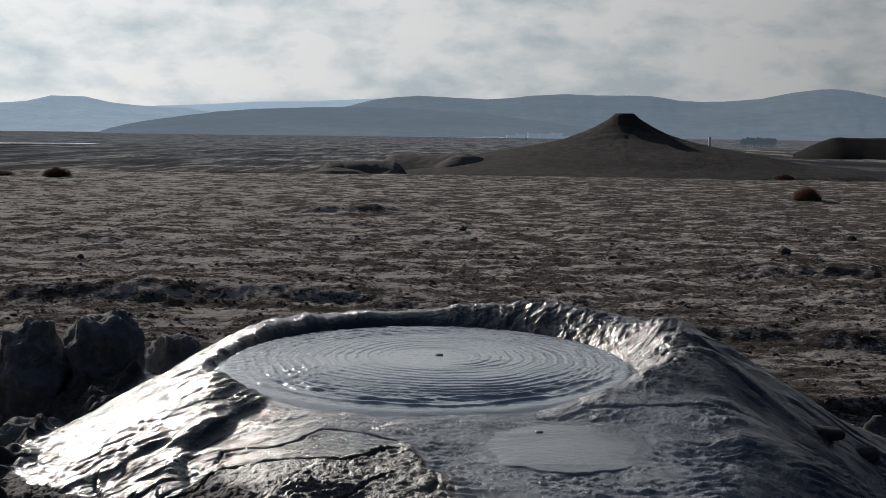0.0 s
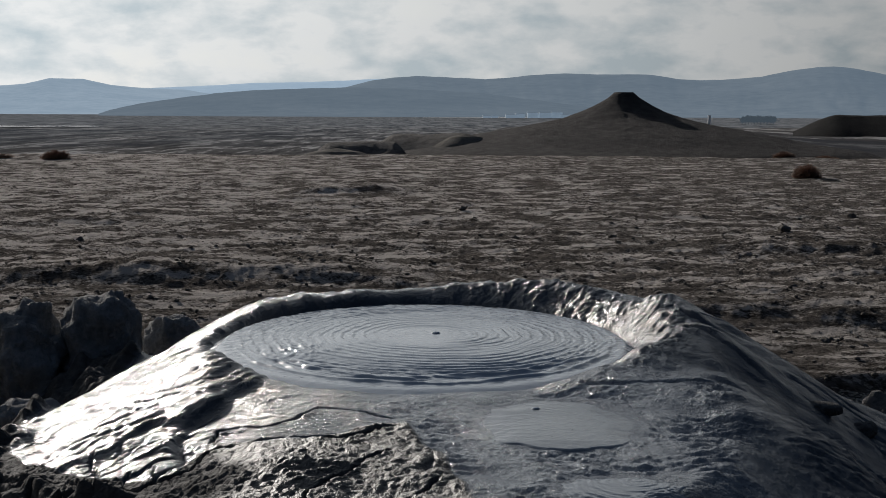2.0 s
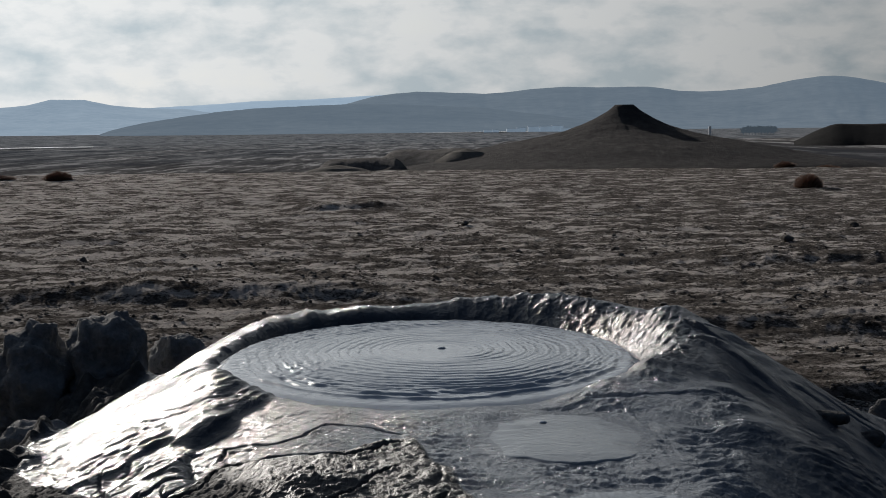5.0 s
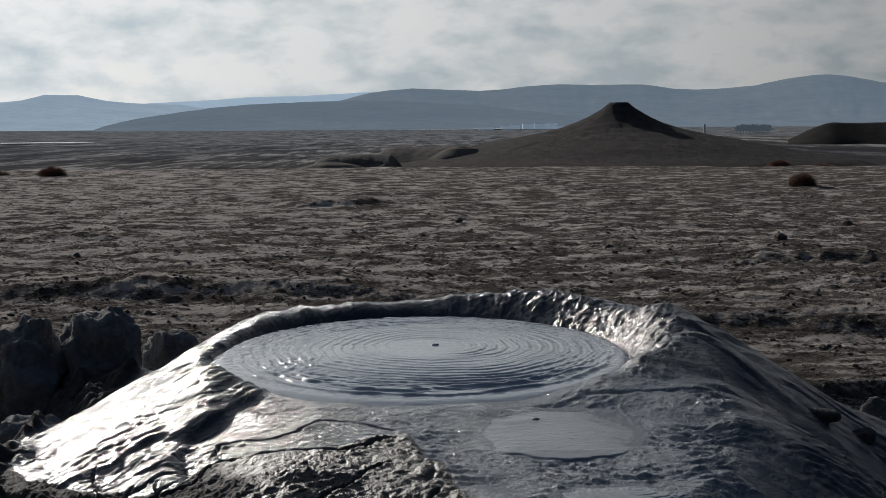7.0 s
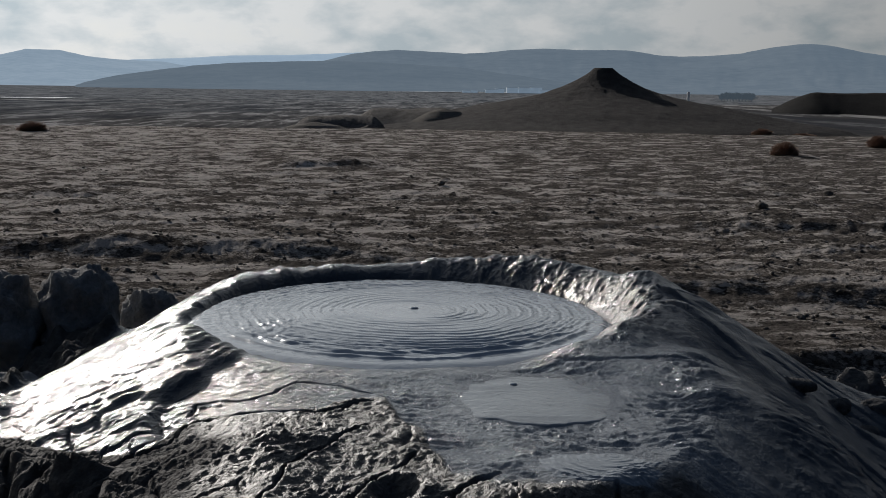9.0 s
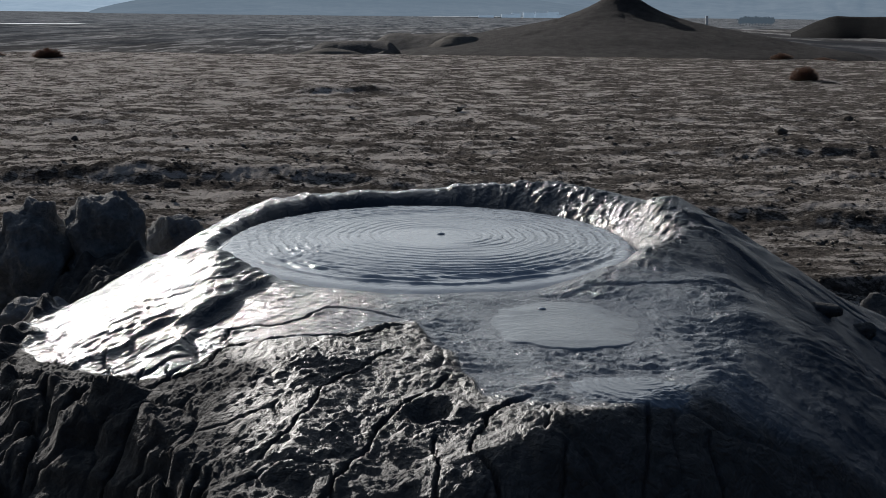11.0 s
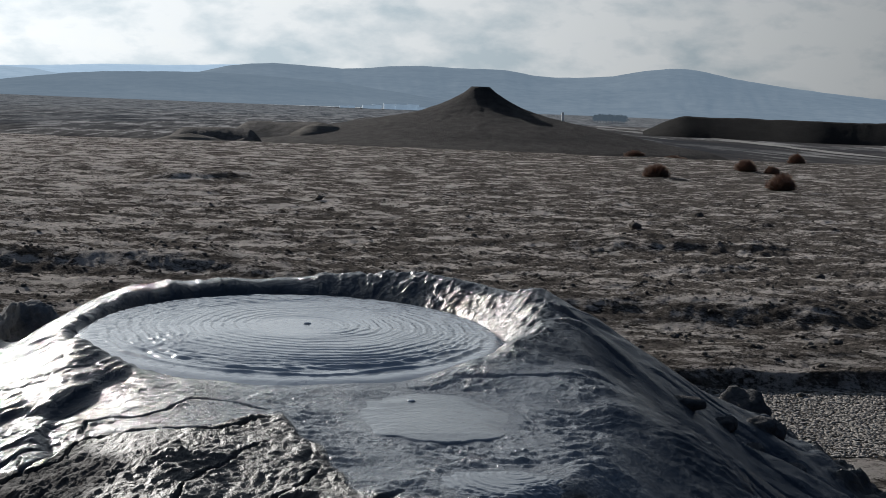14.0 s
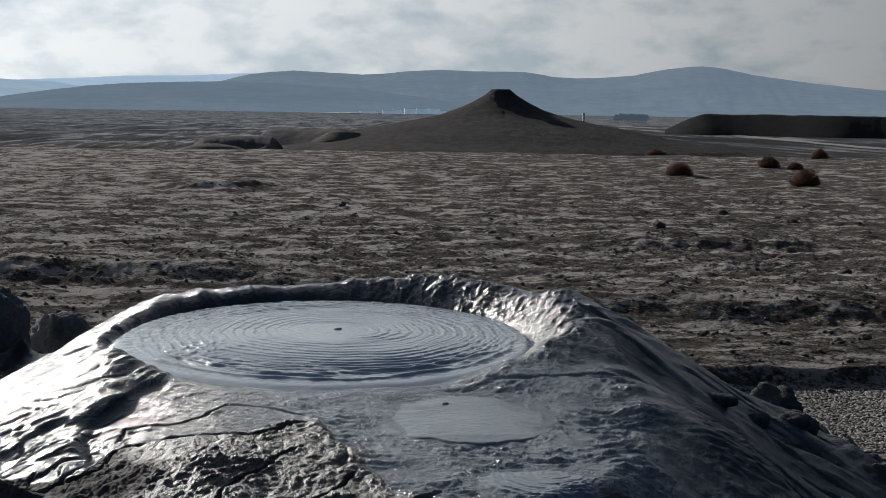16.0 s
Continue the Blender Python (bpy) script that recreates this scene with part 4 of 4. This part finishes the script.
def strip(name, line, width, material, label, category, lift=0.03, level=None):
    """A flat band along a line over the ground."""
    pts = [Vector(p) for p in line]
    xs, ys = [], []
    n = 60
    for i in range(n):
        f = i / (n - 1) * (len(pts) - 1)
        k = min(int(f), len(pts) - 2)
        p = pts[k].lerp(pts[k + 1], f - k)
        w = width * (0.75 + 0.5 * noise.noise(Vector((i * 0.35, width, 1))))
        way = (pts[k + 1] - pts[k]).normalized()
        side = Vector((-way.y, way.x))
        xs.append([p.x + side.x * w * s / 2 for s in (-1, -0.5, 0, 0.5, 1)])
        ys.append([p.y + side.y * w * s / 2 for s in (-1, -0.5, 0, 0.5, 1)])
    x, y = np.array(xs), np.array(ys)
    z = ground_height(x, y) + lift if level is None else 0 * x + level
    me = grid_mesh(name, x, y, z)
    if me.polygons[0].normal.z < 0:
        me.flip_normals()
    tagged(part(name, me, material), label, category, kind="structure")


def polar(az, d):
    return (d * math.sin(radians(az)), d * math.cos(radians(az)))


strip("track", [polar(14.0, 235), polar(16.5, 180), polar(19.5, 140), polar(24, 105), polar(34, 80)], 2.6, mat_plain("pale_track", (0.12, 0.114, 0.106), 0.9, 0.15, 0.3), "pale dirt track across the plain", "track", 0.04)
strip("field", [polar(21.5, 66), polar(27, 62), polar(36, 60)], 9, mat_plain("dry_grass", (0.15, 0.14, 0.10), 0.95, 0.3, 0.8), "yellowish strip of dry grass beyond the plain", "field", 0.06)
# The sky's reflection on the water is painted in as a pale base colour.
lake = mat_plain("lake_sky_sheen", (0.48, 0.51, 0.53), 0.30, 0.1, 0.02)
strip("water_1", [polar(-30, 600), polar(-22, 575), polar(-15.0, 585)], 24, lake, "thin pale sheet of water on the far plain", "water", level=-4.9)
strip("water_2", [polar(1.9, 2000), polar(3.2, 1960), polar(4.9, 1990)], 420, lake, "pale far lake below the hills", "water", level=-4.6)

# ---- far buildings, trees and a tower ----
# Town walls and roofs glow too, so their unlit near sides look pale.
wall_mat = mat_distance("far_wall", (0.5, 0.5, 0.49), HAZE_GLOW, 0.40)
roof_mat = mat_distance("far_roof", (0.4, 0.39, 0.38), HAZE_GLOW, 0.28)


def box(bm, x0, x1, y0, y1, z0, z1):
    v = [bm.verts.new(p) for p in ((x0, y0, z0), (x1, y0, z0), (x1, y1, z0), (x0, y1, z0), (x0, y0, z1), (x1, y0, z1), (x1, y1, z1), (x0, y1, z1))]
    for f in ((0, 3, 2, 1), (4, 5, 6, 7), (0, 1, 5, 4), (1, 2, 6, 5), (2, 3, 7, 6), (3, 0, 4, 7)):
        bm.faces.new([v[i] for i in f])


def box_mesh(name, boxes):
    bm = bmesh.new()
    for b in boxes:
        box(bm, *b)
    me = bpy.data.meshes.new(name)
    bm.to_mesh(me)
    bm.free()
    return me


def building(az, d, w, h):
    x, y = polar(az, d)
    h, w = h * 0.75, w * 1.3
    own = thing("far_building", (0, 0, 0), "pale far-off block of a town below the hills", "building", "far town")
    part("wall", box_mesh("wall", [(-w / 2, w / 2, -5, 5, 0, h)]), wall_mat, own)
    part("roof", box_mesh("roof", [(-w / 2 - 0.4, w / 2 + 0.4, -5.4, 5.4, h, h + 0.7)]), roof_mat, own)
    own.location = (x, y, -5.2)


for az, d, w, h in ((1.9, 1850, 9, 4), (2.25, 1850, 7, 4.5), (3.0, 1860, 14, 6), (3.35, 1865, 10, 8), (3.9, 1870, 12, 10), (4.15, 1875, 9, 7), (4.45, 1870, 13, 10),
                        (4.7, 1880, 8, 8), (4.95, 1875, 12, 11), (5.3, 1870, 10, 6)):
    building(az, d, w, h)


def tower():
    x, y = polar(11.5, 700)
    own = thing("white_tower", (0, 0, 0), "white far-off tank tower on the plain", "tower")
    bm = bmesh.new()
    bmesh.ops.create_cone(bm, cap_ends=True, segments=16, radius1=0.75, radius2=0.7, depth=4.6, matrix=Matrix.Translation((0, 0, 4.0)))
    me = bpy.data.meshes.new("tank")
    bm.to_mesh(me)
    bm.free()
    part("tank", me, mat_plain("white_paint", (0.8, 0.8, 0.78), 0.5, 0.05), own)
    for sx in (-0.5, 0.5):
        for sy in (-0.5, 0.5):
            part("leg", box_mesh("leg", [(sx - 0.08, sx + 0.08, sy - 0.08, sy + 0.08, 0, 1.8)]), roof_mat, own)
    own.location = (x, y, -5.3)


tower()
# Leaves and bark emit a little of the haze as well.
leaf_mat = mat_distance("far_leaves", (0.035, 0.038, 0.028), HAZE_GLOW, 0.14)
bark_mat = mat_distance("far_bark", (0.06, 0.05, 0.04), HAZE_GLOW, 0.14)


def far_tree(az, d, h, seed):
    rng = random.Random(seed)
    x, y = polar(az, d)
    own = thing("tree", (0, 0, 0), "dark far-off tree in a row on the plain", "tree", "far trees")
    bm = bmesh.new()
    bmesh.ops.create_cone(bm, segments=6, radius1=0.25, radius2=0.12, depth=h * 0.5, matrix=Matrix.Translation((0, 0, h * 0.25)))
    me = bpy.data.meshes.new("trunk")
    bm.to_mesh(me)
    bm.free()
    part("trunk", me, bark_mat, own)
    verts, faces = [], []
    for _ in range(260):
        c = Vector((rng.gauss(0, h * 0.22), rng.gauss(0, h * 0.22), h * rng.uniform(0.35, 0.98)))
        k = len(verts)
        for _ in range(3):
            verts.append(tuple(c + Vector([rng.uniform(-0.7, 0.7) for _ in range(3)])))
        faces.append((k, k + 1, k + 2))
    part("crown", soup_mesh("crown", verts, faces, False), leaf_mat, own)
    own.location = (x, y, -5.3)


for k in range(16):
    far_tree(12.9 + k * 0.085 + 0.03 * (k % 3), 900 + 14 * (k % 4), 4.5 + 1.4 * ((k * 7) % 5) / 4, k)

# ---- clods on the plain ----
clod_mat = mat_earth("clod_earth", (0.06, 0.054, 0.048), (0.16, 0.146, 0.128), 4.0, 0.01)


def surface(x, y):
    return float(ground_height(np.array([x]), np.array([y]))[0])


def clod(x, y, size, seed, flat=0.75):
    verts, faces = blob(size, seed, 3, flat, 0.6, 1.4)
    ob = part("mud_clod", soup_mesh("mud_clod", verts, faces), clod_mat)
    ob.location = (x, y, surface(x, y) + size * flat * 0.35)
    tagged(ob, "dark crumbly clod of dried mud on the plain", "clod", "clods on the plain")


for k, (x, y, size) in enumerate(((4.24, 16.1, 0.11), (2.54, 8.5, 0.05), (2.05, 15.6, 0.07), (2.02, 14.9, 0.05), (0.86, 15.3, 0.06), (-1.25, 13.2, 0.07), (-1.38, 13.3, 0.08), (-1.5, 13.1, 0.06),
                                  (-2.33, 10.3, 0.045), (-2.1, 10.2, 0.03), (3.6, 8.3, 0.06), (3.4, 8.25, 0.045), (5.0, 12.0, 0.08), (-4.2, 15.0, 0.06), (6.0, 19.0, 0.09), (0.3, 20.0, 0.08))):
    clod(x, y, size * 0.68, 100 + k)


def scatter(name, count, places, sizes, seed, label, category, material, low=1.0):
    """Countless crumbs in one mesh."""
    rng = random.Random(seed)
    shapes = [blob(1.0, seed + k, 1, 0.7 * low, 0.7, 1.3) for k in range(9)]
    xy = [places(rng) for _ in range(count)]
    zs = ground_height(np.array([p[0] for p in xy]), np.array([p[1] for p in xy]))
    verts, faces = [], []
    for (x, y), z in zip(xy, zs):
        sv, sf = shapes[rng.randrange(9)]
        r, a = sizes(rng), rng.uniform(0, 6.28)
        c, s, k, w = math.cos(a) * r, math.sin(a) * r, len(verts), rng.uniform(0.8, 1.5)
        verts += [(x + (vx * c - vy * s) * w, y + vx * s + vy * c, z + r * (vz + 0.25)) for vx, vy, vz in sv]
        faces += [tuple(i + k for i in f) for f in sf]
    tagged(part(name, soup_mesh(name, verts, faces), material), label, category, kind="stuff")


def on_plain(rng):
    d, a = 7.6 * (46 / 7.6) ** rng.random(), rng.uniform(-24, 27)
    return polar(a, d)


def on_flat(rng):
    return rng.uniform(1.8, 4.3), rng.uniform(5.85, 7.25)


scatter("clods", 11000, on_plain, lambda r: 0.005 + 0.018 * r.random() ** 6, 7, "countless small dark clods strewn over the plain", "clods", clod_mat)
scatter("gravel", 16000, on_flat, lambda r: 0.006 + 0.005 * r.random(), 9, "pale gravelly crumbs of dried mud on a flat", "gravel", mat_earth("crumb_earth", (0.19, 0.175, 0.157), (0.33, 0.305, 0.275), 4.0, 0.004), 0.5)
